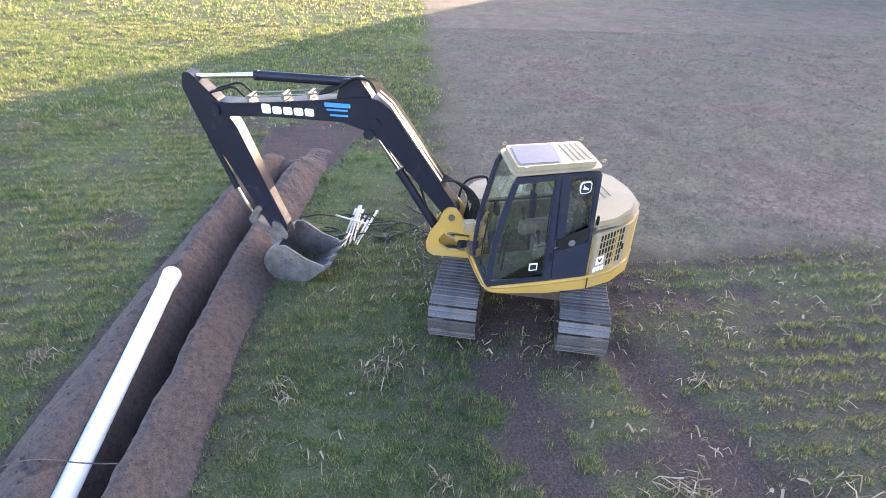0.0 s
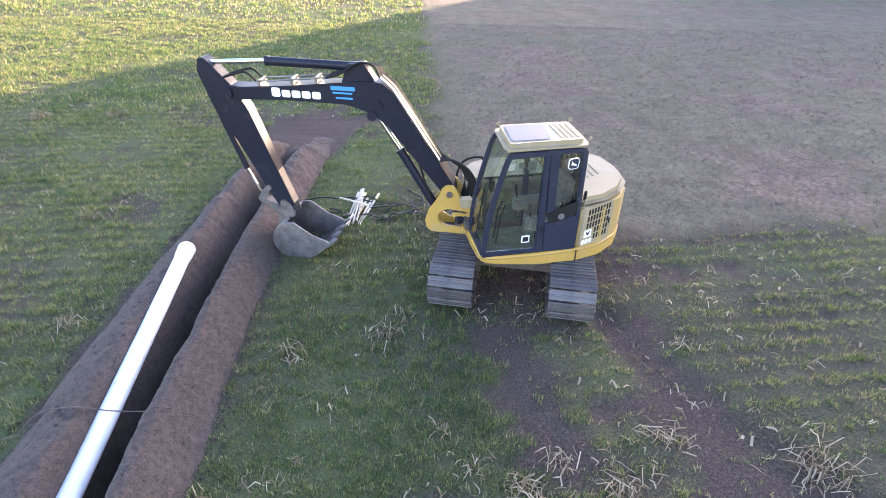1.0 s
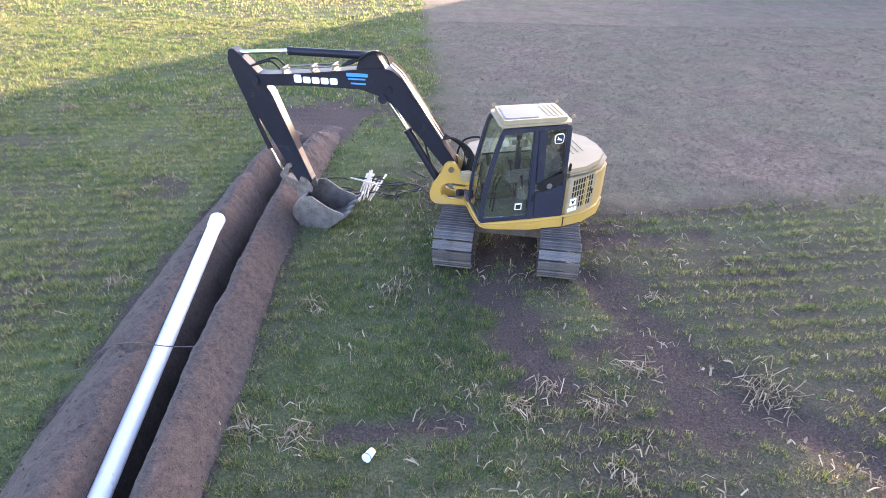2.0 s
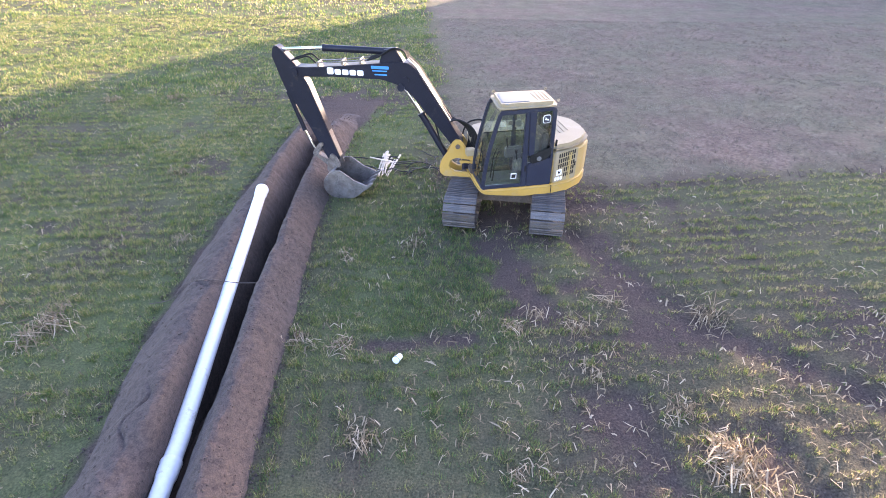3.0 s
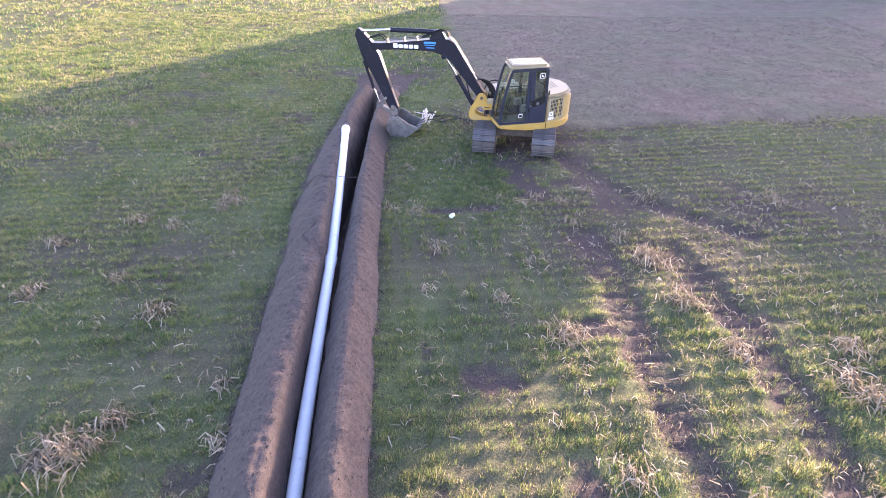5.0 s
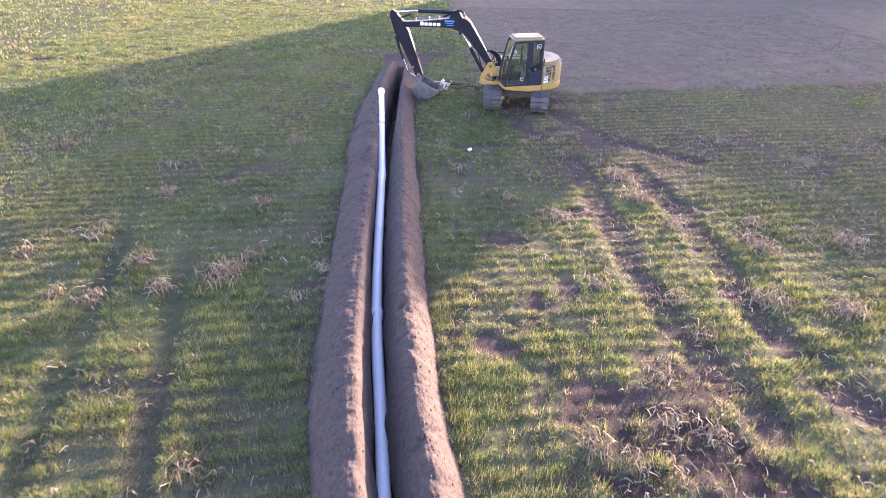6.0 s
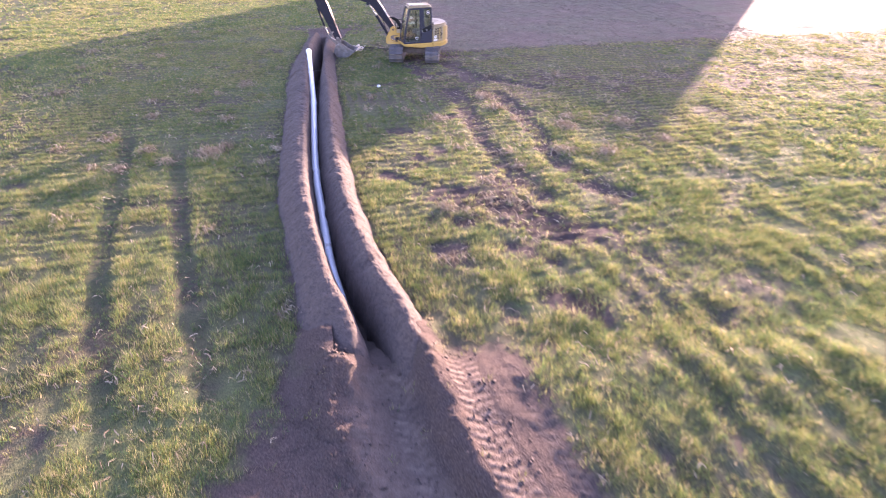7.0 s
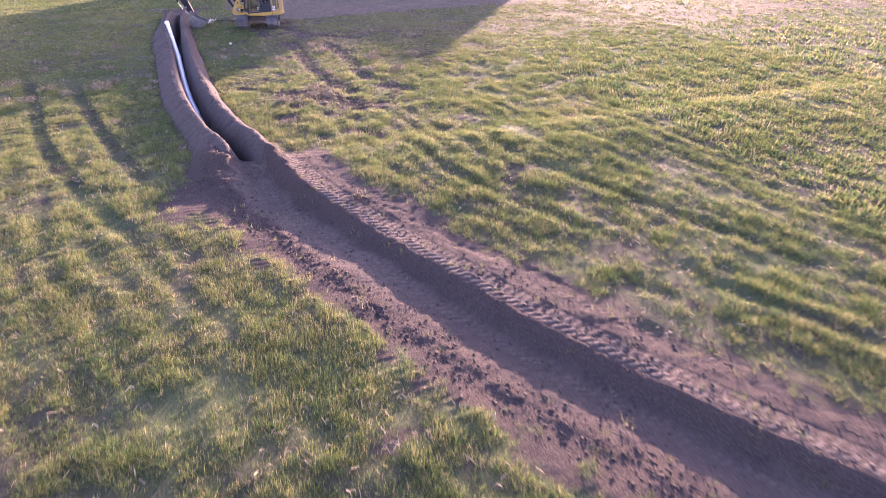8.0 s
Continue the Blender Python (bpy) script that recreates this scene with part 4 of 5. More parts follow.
def build_cab(ex):
    y_out, y_in = 0.985, 0.20
    front = [Vector((x, z)) for x, z in CAB_FRONT]
    back = [p + Vector((-0.07, -0.012)) for p in front]

    def strip(outer, inner):
        return [(p.x, p.y) for p in outer] + [(p.x, p.y) for p in reversed(inner)]
    cab = new("cab")
    cab.parent = ex
    tagged(cab, "glazed operator cab, dark pillars under a cream roof")
    for y0, y1 in ((y_out - 0.05, y_out), (y_in, y_in + 0.05)):
        part("front_pillar", plate(strip(front, back), y0, y1, 0.012), MAT["cabdark"], cab, m=UPPER)
        part("middle_pillar", plate([(0.16, 0.885), (0.055, 0.885), (0.10, 2.36), (0.17, 2.36)], y0, y1 + 0.006, 0.012), MAT["cabdark"], cab, m=UPPER)
        part("rear_pillar", plate([(-0.365, 1.36), (-0.42, 1.36), (-0.40, 2.36), (-0.32, 2.36)], y0, y1, 0.012), MAT["cabdark"], cab, m=UPPER)
        part("sill", plate([(0.89, 0.885), (0.16, 0.885), (0.16, 0.945), (0.88, 0.945)], y0, y1, 0.01), MAT["cabdark"], cab, m=UPPER)
        part("head_rail", plate([(0.66, 2.30), (-0.38, 2.335), (-0.38, 2.39), (0.63, 2.38)], y0, y1, 0.01), MAT["cabdark"], cab, m=UPPER)
        part("rear_side_panel", plate([(0.056, 0.885), (-0.42, 0.885), (-0.42, 1.36), (-0.34, 1.44), (0.075, 1.34)], y0, y1 + 0.003, 0.012), MAT["cabdark"], cab, "dark blue painted panel", UPPER)
        gl = part("door_glass", plate(strip([p + Vector((-0.06, -0.01)) for p in front[:-1]], [Vector((0.15, 2.31 - 1.36 * k / 5)) for k in range(6)]), (y0 + y1) / 2 - 0.003, (y0 + y1) / 2 + 0.003, 0), MAT["glass"], cab, "greenish clear door glass", UPPER)
        gl.visible_shadow = False
        gl = part("quarter_glass", plate([(0.07, 1.36), (-0.345, 1.46), (-0.325, 2.33), (0.09, 2.33)], (y0 + y1) / 2 - 0.003, (y0 + y1) / 2 + 0.003, 0), MAT["glass"], cab, m=UPPER)
        gl.visible_shadow = False
    # near side only: window frame, vent panel, badge, decal
    part("window_trim", plate([(0.06, 1.50), (-0.05, 1.50), (-0.03, 2.33), (0.10, 2.33)], y_out - 0.03, y_out + 0.004, 0.008), MAT["cabdark"], cab, m=UPPER)
    part("vent_panel", plate(rounded([(0.04, 1.42), (-0.02, 1.34), (-0.28, 1.41), (-0.37, 1.50), (-0.37, 1.66), (0.03, 1.51)], 0.05), y_out, y_out + 0.012, 0.004), MAT["black"], cab, "black ventilated panel", UPPER)
    part("vent_knob", tube([(-0.15, y_out + 0.01, 1.44), (-0.15, y_out + 0.018, 1.44)], 0.045, 20), MAT["seat"], cab, m=UPPER)
    part("badge", plate(rounded([(-0.155, 2.105), (-0.295, 2.115), (-0.295, 2.265), (-0.155, 2.255)], 0.045), y_out - 0.018, y_out - 0.012, 0), MAT["white"], cab, "white bordered badge sticker", UPPER)
    part("badge_field", plate(rounded([(-0.165, 2.115), (-0.285, 2.125), (-0.285, 2.255), (-0.165, 2.245)], 0.04), y_out - 0.012, y_out - 0.0105, 0), MAT["cabdark"], cab, m=UPPER)
    part("badge_mark", plate([(-0.185, 2.17), (-0.265, 2.155), (-0.255, 2.18), (-0.22, 2.195), (-0.195, 2.225), (-0.195, 2.19)], y_out - 0.0105, y_out - 0.009, 0), MAT["white"], cab, m=UPPER)
    part("window_sticker", plate(rounded([(0.36, 1.06), (0.25, 1.06), (0.25, 1.17), (0.36, 1.17)], 0.008), y_out - 0.02, y_out - 0.016, 0), MAT["white"], cab, "white safety sticker", UPPER)
    part("sticker_mark", plate([(0.345, 1.075), (0.265, 1.075), (0.265, 1.15), (0.345, 1.15)], y_out - 0.016, y_out - 0.0145, 0), MAT["black"], cab, m=UPPER)
    part("door_handle", box(0.085, 0.115, y_out, y_out + 0.02, 1.20, 1.32, 0.006), MAT["black"], cab, m=UPPER)
    # windscreen
    bm = bmesh.new()
    rows = [[bm.verts.new((p.x + 0.005 - 0.045 * (2 * t - 1) ** 4, y_in + 0.03 + (y_out - y_in - 0.06) * t, p.y)) for t in (0, 0.12, 0.3, 0.5, 0.7, 0.88, 1)] for p in front[:-1]]
    for r0, r1 in zip(rows, rows[1:]):
        for k in range(6):
            bm.faces.new((r0[k], r0[k + 1], r1[k + 1], r1[k]))
    ws = part("windscreen", bm, MAT["glass"], cab, "curved clear windscreen", UPPER, smooth=60)
    ws.visible_shadow = False
    part("front_sill", box(0.84, 0.915, y_in + 0.02, y_out - 0.02, 0.885, 0.98, 0.02), MAT["cabdark"], cab, m=UPPER)
    part("wiper", tube([(0.825, 0.62, 1.75), (0.905, 0.70, 1.30), (0.93, 0.72, 1.05)], 0.008, 6), MAT["black"], cab, m=UPPER)
    # back wall with its window
    part("rear_wall", box(-0.43, -0.38, y_in + 0.02, y_out - 0.02, 0.885, 1.50, 0.015), MAT["cabdark"], cab, m=UPPER)
    gl = part("rear_glass", box(-0.405, -0.40, y_in + 0.05, y_out - 0.05, 1.50, 2.33, 0), MAT["glass"], cab, m=UPPER)
    gl.visible_shadow = False
    # roof, moulded, with its hatch
    outline = rounded([(0.68, 0.985), (-0.41, 0.975), (-0.43, 0.22), (0.63, 0.20)], 0.12, 5)
    roof = part("roof", slab(outline, 2.345, 2.49, 0.06, 4), MAT["cream"], cab, "cream moulded cab roof", UPPER, smooth=50)
    part("hatch_frame", slab(rounded([(0.59, 0.88), (0.06, 0.88), (-0.02, 0.32), (0.54, 0.30)], 0.05), 2.484, 2.495, 0.004), MAT["trim"], roof, m=UPPER)
    part("hatch_glass", slab(rounded([(0.575, 0.865), (0.075, 0.865), (0.0, 0.335), (0.525, 0.315)], 0.05), 2.490, 2.499, 0.003), MAT["hatch"], roof, "tinted roof hatch", UPPER)
    for k in range(4):
        x = -0.09 - 0.07 * k
        part("roof_rib", box(x - 0.020, x + 0.020, 0.34, 0.84, 2.486, 2.497, 0.005), MAT["cream"], roof, m=UPPER)
    for x, y in ((-0.40, 0.95), (-0.41, 0.25), (0.58, 0.24)):
        ring = [(x + 0.019 * math.cos(a), y, 2.505 + 0.019 * math.sin(a)) for a in (2 * math.pi * k / 10 for k in range(11))]
        part("lifting_eye", tube(ring, 0.008, 6), MAT["cream"], roof, m=UPPER)
    part("front_bracket", box(0.50, 0.56, 0.955, 1.0, 2.49, 2.51, 0.008), MAT["trim"], roof, m=UPPER)
    # inside
    part("floor_plate", box(-0.40, 0.84, y_in + 0.02, y_out - 0.03, 0.875, 0.90, 0), MAT["trim"], cab, m=UPPER)
    part("seat_base", box(-0.32, 0.16, 0.36, 0.82, 0.90, 1.28, 0.04), MAT["seat"], cab, m=UPPER)
    part("seat_back", plate([(-0.20, 1.25), (-0.34, 1.30), (-0.38, 1.85), (-0.30, 1.90), (-0.22, 1.80)], 0.36, 0.82, 0.04), MAT["seat"], cab, m=UPPER)
    part("headrest", box(-0.38, -0.30, 0.47, 0.71, 1.90, 2.06, 0.03), MAT["seat"], cab, m=UPPER)
    for y in (0.29, 0.90):
        part("arm_console", box(-0.12, 0.30, y - 0.06, y + 0.05, 1.20, 1.42, 0.03), MAT["trim"], cab, m=UPPER)
        part("joystick", tube([(0.24, y, 1.40), (0.26, y, 1.52), (0.27, y, 1.60)], [0.014, 0.014, 0.028], 8), MAT["black"], cab, m=UPPER)
    for y in (0.52, 0.66):
        part("travel_lever", tube([(0.62, y, 0.9), (0.58, y, 1.35), (0.52, y, 1.5)], 0.014, 8), MAT["black"], cab, m=UPPER)
    part("monitor", box(0.60, 0.66, 0.24, 0.36, 1.55, 1.72, 0.012), MAT["black"], cab, m=UPPER)
    part("grab_bar", tube([(0.14, y_out - 0.09, 1.05), (0.14, y_out - 0.09, 2.10)], 0.016, 8), MAT["black"], cab, m=UPPER)
    part("inner_bar", tube([(0.72, 0.24, 1.72), (-0.35, 0.24, 1.72)], 0.014, 8), MAT["black"], cab, m=UPPER)
    part("paper_note", box(0.30, 0.40, 0.256, 0.262, 1.82, 1.92, 0), MAT["white"], cab, "white paper notice", UPPER)
    part("paper_note", box(0.16, 0.25, 0.256, 0.262, 1.84, 1.92, 0), MAT["trim"], cab, m=UPPER)
    part("control_box", box(0.0, 0.12, 0.256, 0.29, 1.80, 1.94, 0.01), MAT["trim"], cab, m=UPPER)
    part("mirror", box(-0.48, -0.445, y_out - 0.05, y_out - 0.005, 1.64, 1.78, 0.015), MAT["black"], cab, m=UPPER)


def build_arm(ex):
    # swing post, yellow, with its open hook
    post = [(-0.12, 1.46), (-0.06, 1.53), (0.03, 1.53), (0.10, 1.47), (0.15, 1.33), (0.30, 1.10), (0.345, 0.95), (0.33, 0.82), (0.25, 0.755), (-0.30, 0.755), (-0.34, 0.80), (-0.34, 0.87), (0.02, 0.87), (0.13, 0.93), (0.16, 1.03), (0.10, 1.12), (0.0, 1.16), (-0.5, 1.12), (-0.5, 1.28), (-0.2, 1.33)]
    for y0, y1 in ((0.13, 0.19), (-0.19, -0.13)):
        part("swing_post_plate", plate(rounded(post, 0.03, 3), y0, y1, 0.01), MAT["yellow"], ex, "yellow cast swing post", BOOM)
    part("swing_post_block", box(-0.50, -0.10, -0.15, 0.15, 0.80, 1.26, 0.03), MAT["mud"], ex, m=BOOM)
    part("post_bracket", box(-0.40, -0.26, 0.12, 0.22, 0.86, 1.14, 0.02), MAT["yellow"], ex, m=BOOM)
    part("post_foot", plate([(-0.05, 1.12), (-0.12, 0.98), (-0.26, 0.98), (-0.26, 1.12)], 0.17, 0.23, 0.015), MAT["yellow"], ex, m=BOOM)
    part("pivot_pin", tube([(-0.02, -0.22, 1.40), (-0.02, 0.22, 1.40)], 0.045, 18), MAT["mud"], ex, m=BOOM, smooth=50)
    # boom
    outline = [(-0.10, 1.36), (0.06, 1.34), (0.16, 1.46), (0.52, 1.90), (0.90, 2.36), (1.12, 2.50), (1.44, 2.595), (2.37, 2.60), (3.02, 2.565), (3.16, 2.53), (3.27, 2.60), (3.27, 2.71), (3.16, 2.75), (2.95, 2.745), (2.32, 2.795), (1.5, 2.885), (1.14, 2.925), (0.94, 2.91), (0.78, 2.79), (0.33, 2.11), (-0.07, 1.52)]
    boom = part("boom", plate(rounded(outline, 0.05, 3), -0.14, 0.14, 0.012), MAT["navy"], ex, "black painted two-piece arched boom", BOOM)
    for k in range(5):
        x = 2.50 - 0.146 * k
        z = 2.775 - 0.0 * k
        lo, hi = (2.645, 2.77) if k == 0 else (2.645, 2.745)
        part("letter_bar", plate(rounded([(x, lo), (x - 0.125, lo), (x - 0.125, hi), (x, hi)], 0.03), 0.14, 0.1435, 0), MAT["white"], boom, "white block mark", BOOM)
    for z0, z1, x0, x1 in ((2.785, 2.84, 1.64, 1.30), (2.738, 2.762, 1.62, 1.34), (2.67, 2.695, 1.58, 1.34)):
        part("decal_bar", plate(rounded([(x0, z0), (x1, z0), (x1, z1), (x0, z1)], 0.015), 0.14, 0.1435, 0), MAT["blue"], boom, "blue decal bar", BOOM)
    part("boom_boss", tube([(0.98, -0.165, 2.62), (0.98, 0.165, 2.62)], 0.055, 18), MAT["navy"], boom, m=BOOM, smooth=50)
    part("tip_boss", tube([(3.17, -0.175, 2.65), (3.17, 0.175, 2.65)], 0.085, 20), MAT["navy"], boom, m=BOOM, smooth=50)
    part("lift_boss", tube([(1.08, -0.17, 2.47), (1.08, 0.17, 2.47)], 0.07, 16), MAT["navy"], boom, m=BOOM, smooth=50)
    part("cylinder_bracket", plate([(1.02, 2.90), (1.5, 2.87), (1.40, 3.12), (1.18, 3.14)], -0.09, 0.09, 0.01), MAT["navy"], boom, m=BOOM)
    # steel lines and hoses along the top
    for i, y in enumerate((-0.12, -0.07, -0.02, 0.03, 0.08, 0.12)):
        line = [(0.95, y, 2.985), (0.79, y, 2.85), (0.32, y, 2.14), (0.13, y, 1.86)]
        part("steel_line", tube(line, 0.012, 8), MAT["chrome" if i == 5 else "steel" if i in (2, 4) else "black"], boom, m=BOOM, smooth=60)
        hose = curve_through([(0.14, y, 1.875), (0.02 - 0.012 * i, y * 1.1, 1.80 + 0.022 * i), (-0.13 - 0.028 * i, y * 1.3, 1.68 + 0.024 * i), (-0.20 - 0.036 * i, y * 1.3, 1.54 + 0.014 * i), (-0.19 - 0.03 * i, y, 1.40), (-0.16 - 0.012 * i, y, 1.28)], 6)
        part("hose", tube(hose, 0.017, 8), MAT["black"], boom, m=BOOM, smooth=60)
        over = curve_through([(0.95, y, 2.98), (1.02, y * 1.1, 3.065 + 0.012 * i), (1.22, y * 1.2, 3.09 + 0.014 * i), (1.5, y * 1.2, 3.00), (1.7, y * 1.1, 2.935)], 6)
        part("hose", tube(over, 0.014, 8), MAT["black"], boom, m=BOOM, smooth=60)
    for y in (0.10, -0.10):
        part("steel_line", tube([(1.7, y, 2.935), (2.4, y, 2.855), (2.72, y, 2.83)], 0.012, 8), MAT["steel"], boom, m=BOOM, smooth=60)
        tip_hose = curve_through([(2.72, y, 2.83), (2.86, y, 2.94), (3.05, y, 2.90), (3.22, y * 0.8, 2.84), (3.38, y * 0.6, 2.72)], 6)
        part("hose", tube(tip_hose, 0.015, 8), MAT["black"], boom, m=BOOM, smooth=60)
    for x in (2.68, 2.2, 1.85):
        part("line_clamp", box(x - 0.02, x + 0.02, -0.12, 0.12, 2.93 - 0.105 * (x - 1.7) - 0.06, 2.93 - 0.105 * (x - 1.7) + 0.022, 0.005), MAT["steel"], boom, m=BOOM)
    part("lift_hose", tube(curve_through([(0.62, 0.06, 1.96), (0.66, 0.08, 2.14), (0.56, 0.06, 2.06), (0.46, 0.08, 1.86), (0.36, 0.08, 1.5), (0.27, 0.06, 1.25)], 6), 0.016, 8), MAT["black"], boom, m=BOOM, smooth=60)
    # rams
    def ram(name, a, mid, b, r, label):
        body = part(name, tube([a, Vector(a).lerp(Vector(mid), 0.96), Vector(a).lerp(Vector(mid), 0.961), mid], [r, r, r * 1.12, r * 1.12], 20), MAT["navy"], ex, label, BOOM, smooth=40)
        part("rod", tube([mid, b], r * 0.55, 18), MAT["chrome"], body, "bright chromed rod", BOOM, smooth=50)
        e = Vector(b)
        part("rod_eye", tube([e + Vector((0, -0.06, 0)), e + Vector((0, 0.06, 0))], r * 0.95, 16), MAT["navy"], body, m=BOOM, smooth=50)
    ram("lift_ram", (0.22, 0, 1.10), (0.74, 0, 1.96), (1.07, 0, 2.47), 0.065, "black hydraulic lift ram")
    ram("stick_ram", (1.25, 0, 3.075), (2.58, 0, 3.085), (3.48, 0, 3.02), 0.06, "black hydraulic stick ram")
    # stick
    s_out = [(3.40, 3.06), (3.47, 3.11), (3.54, 3.08), (3.585, 2.92), (3.47, 2.5), (3.38, 2.24), (3.18, 1.93), (2.76, 1.02), (2.70, 0.90), (2.56, 0.86), (2.44, 0.92), (2.93, 2.44), (3.04, 2.60), (3.10, 2.74)]
    stick = part("stick", plate(rounded(s_out, 0.04, 3), -0.11, 0.11, 0.012), MAT["navy"], ex, "black painted dipper stick", BOOM)
    part("stick_wear_face", mesh_plate_line([(2.94, 2.42), (2.45, 0.96)], -0.085, 0.085), MAT["steel"], stick, "bare worn metal inner face", BOOM)
    part("stick_pin", tube([(2.60, -0.15, 0.98), (2.60, 0.15, 0.98)], 0.05, 16), MAT["steel"], stick, m=BOOM, smooth=50)
    part("link_pin", tube([(2.80, -0.15, 1.22), (2.80, 0.15, 1.22)], 0.04, 16), MAT["steel"], stick, m=BOOM, smooth=50)
    ram("bucket_ram", (3.41, 0.0, 2.24), (3.17, 0.0, 1.46), (2.99, 0.0, 1.02), 0.046, "slim black bucket ram")
    for y in (-0.14, 0.12):
        part("bucket_link", plate(rounded([(2.77, 1.27), (2.85, 1.25), (3.02, 1.03), (2.97, 0.94), (2.90, 0.97)], 0.03), y, y + 0.025, 0.005), MAT["bucket"], ex, "worn steel bucket link", BOOM)
    part("push_link", plate(rounded([(3.02, 1.05), (3.0, 0.95), (2.66, 0.68), (2.58, 0.72), (2.62, 0.80)], 0.03), -0.08, 0.08, 0.01), MAT["bucket"], ex, m=BOOM)
    # bucket
    half = 0.41
    shell = [(2.52, 0.80), (2.70, 0.66), (2.78, 0.46), (2.72, 0.27), (2.55, 0.15), (2.32, 0.12), (2.08, 0.19), (1.88, 0.34), (1.73, 0.47)]
    sp = curve_through([(x, 0, z) for x, z in shell], 4)
    bucket = new("bucket")
    bucket.parent = ex
    bucket.location = BOOM @ Vector((2.4, 0, 0.15))
    tagged(bucket, "scuffed grey steel digging bucket resting on soil")
    pin = Vector((2.60, 0, 0.98))
    mb = Matrix.Translation(Vector((0, 0, -0.05)) - bucket.location) @ BOOM @ Matrix.Translation(pin) @ Matrix.Diagonal((0.92, 0.96, 0.94, 1)) @ Matrix.Translation(-pin)
    inner = [p + (Vector((2.25, 0, 0.62)) - p).normalized() * 0.025 for p in sp]
    part("bucket_shell", plate([(p.x, p.z) for p in sp] + [(p.x, p.z) for p in reversed(inner)], -half, half, 0.004, 1), MAT["bucket"], bucket, m=mb, smooth=35)
    for y in (-half, half - 0.025):
        part("bucket_side", plate([(p.x, p.z) for p in sp] + [(1.82, 0.53), (2.05, 0.61), (2.36, 0.82)], y - 0.004, y + 0.029, 0.006, 1), MAT["bucket"], bucket, m=mb)
    for k in range(4):
        y = -half + 0.06 + k * (2 * half - 0.12) / 3
        part("tooth", plate([(1.80, 0.375), (1.84, 0.45), (1.75, 0.51), (1.63, 0.57), (1.645, 0.53)], y - 0.035, y + 0.035, 0.008), MAT["bucket"], bucket, "bright worn tooth", mb)
    for y in (-0.15, 0.12):
        part("bucket_ear", plate(rounded([(2.66, 1.04), (2.52, 1.06), (2.46, 0.94), (2.42, 0.80), (2.72, 0.62), (2.76, 0.72)], 0.04), y, y + 0.03, 0.006), MAT["bucket"], bucket, m=mb)


def mesh_plate_line(line, y0, y1):
    """A thin plate that lies on a slanting edge."""
    (ax, az), (bx, bz) = line
    d = Vector((bx - ax, bz - az)).normalized()
    n = Vector((d.y, -d.x)) * 0.004
    if n.x > 0:
        n = -n
    return plate([(ax, az), (bx, bz), (bx + n.x, bz + n.y), (ax + n.x, az + n.y)], y0, y1, 0)


def build_excavator():
    ex = new("excavator")
    ex.location = EX
    tagged(ex, "yellow and black crawler excavator parked on the field, bucket down", "excavator")
    build_tracks(ex)
    build_upper(ex)
    build_cab(ex)
    build_arm(ex)


build_excavator()


# ---- grass ----
def blades(name, count, each, x0, x1, y0, y1, tall, wide, mat, label, seed, keep):
    """Many grass tufts as one mesh of single blades; keep gives each tuft's chance, tone and size."""
    rng = np.random.default_rng(seed)
    x, y = rng.uniform(x0, x1, count), rng.uniform(y0, y1, count)
    chance, tone, size = keep(x, y, rng)
    ok = rng.uniform(0, 1, count) < chance
    x, y, tone, size = (np.repeat(a[ok], each) for a in (x, y, tone, size))
    n = len(x)
    around = rng.uniform(0, 2 * np.pi, n)
    reach = (wide * 3.0 + 0.02) * np.sqrt(rng.uniform(0, 1, n)) * size
    x, y = x + np.cos(around) * reach, y + np.sin(around) * reach
    z = looked_up(height, x, y, 0.07 if x1 - x0 < 30 else 0.25)
    turn, lean = around + rng.normal(0, 0.9, n), rng.uniform(0.15, 0.95, n)
    tone = tone + rng.normal(0, 0.17, n) + 0.34 * (rng.uniform(0, 1, n) < 0.05)
    h = tall * size * rng.uniform(0.5, 1.3, n)
    w = wide * rng.uniform(0.7, 1.3, n)
    face = turn + np.pi / 2 + rng.uniform(-0.5, 0.5, n)
    wx, wy = np.cos(face) * w / 2, np.sin(face) * w / 2
    tip = np.stack([x + np.cos(turn) * h * lean, y + np.sin(turn) * h * lean, z + h * np.sqrt(1 - 0.6 * lean ** 2)], -1)
    co = np.stack([np.stack([x - wx, y - wy, z - 0.01], -1), np.stack([x + wx, y + wy, z - 0.01], -1), tip], 1)
    me = bpy.data.meshes.new(name)
    me.vertices.add(3 * n)
    me.vertices.foreach_set("co", co.astype(np.float32).ravel())
    me.loops.add(3 * n)
    me.loops.foreach_set("vertex_index", np.arange(3 * n, dtype=np.int32))
    me.polygons.add(n)
    me.polygons.foreach_set("loop_start", np.arange(0, 3 * n, 3, dtype=np.int32))
    me.update(calc_edges=True)
    me.attributes.new("tone", "FLOAT", "POINT").data.foreach_set("value", np.repeat(np.clip(tone, 0, 1), 3).astype(np.float32))
    me.materials.append(mat)
    return tagged(new(name, me), label, "grass", kind="stuff")


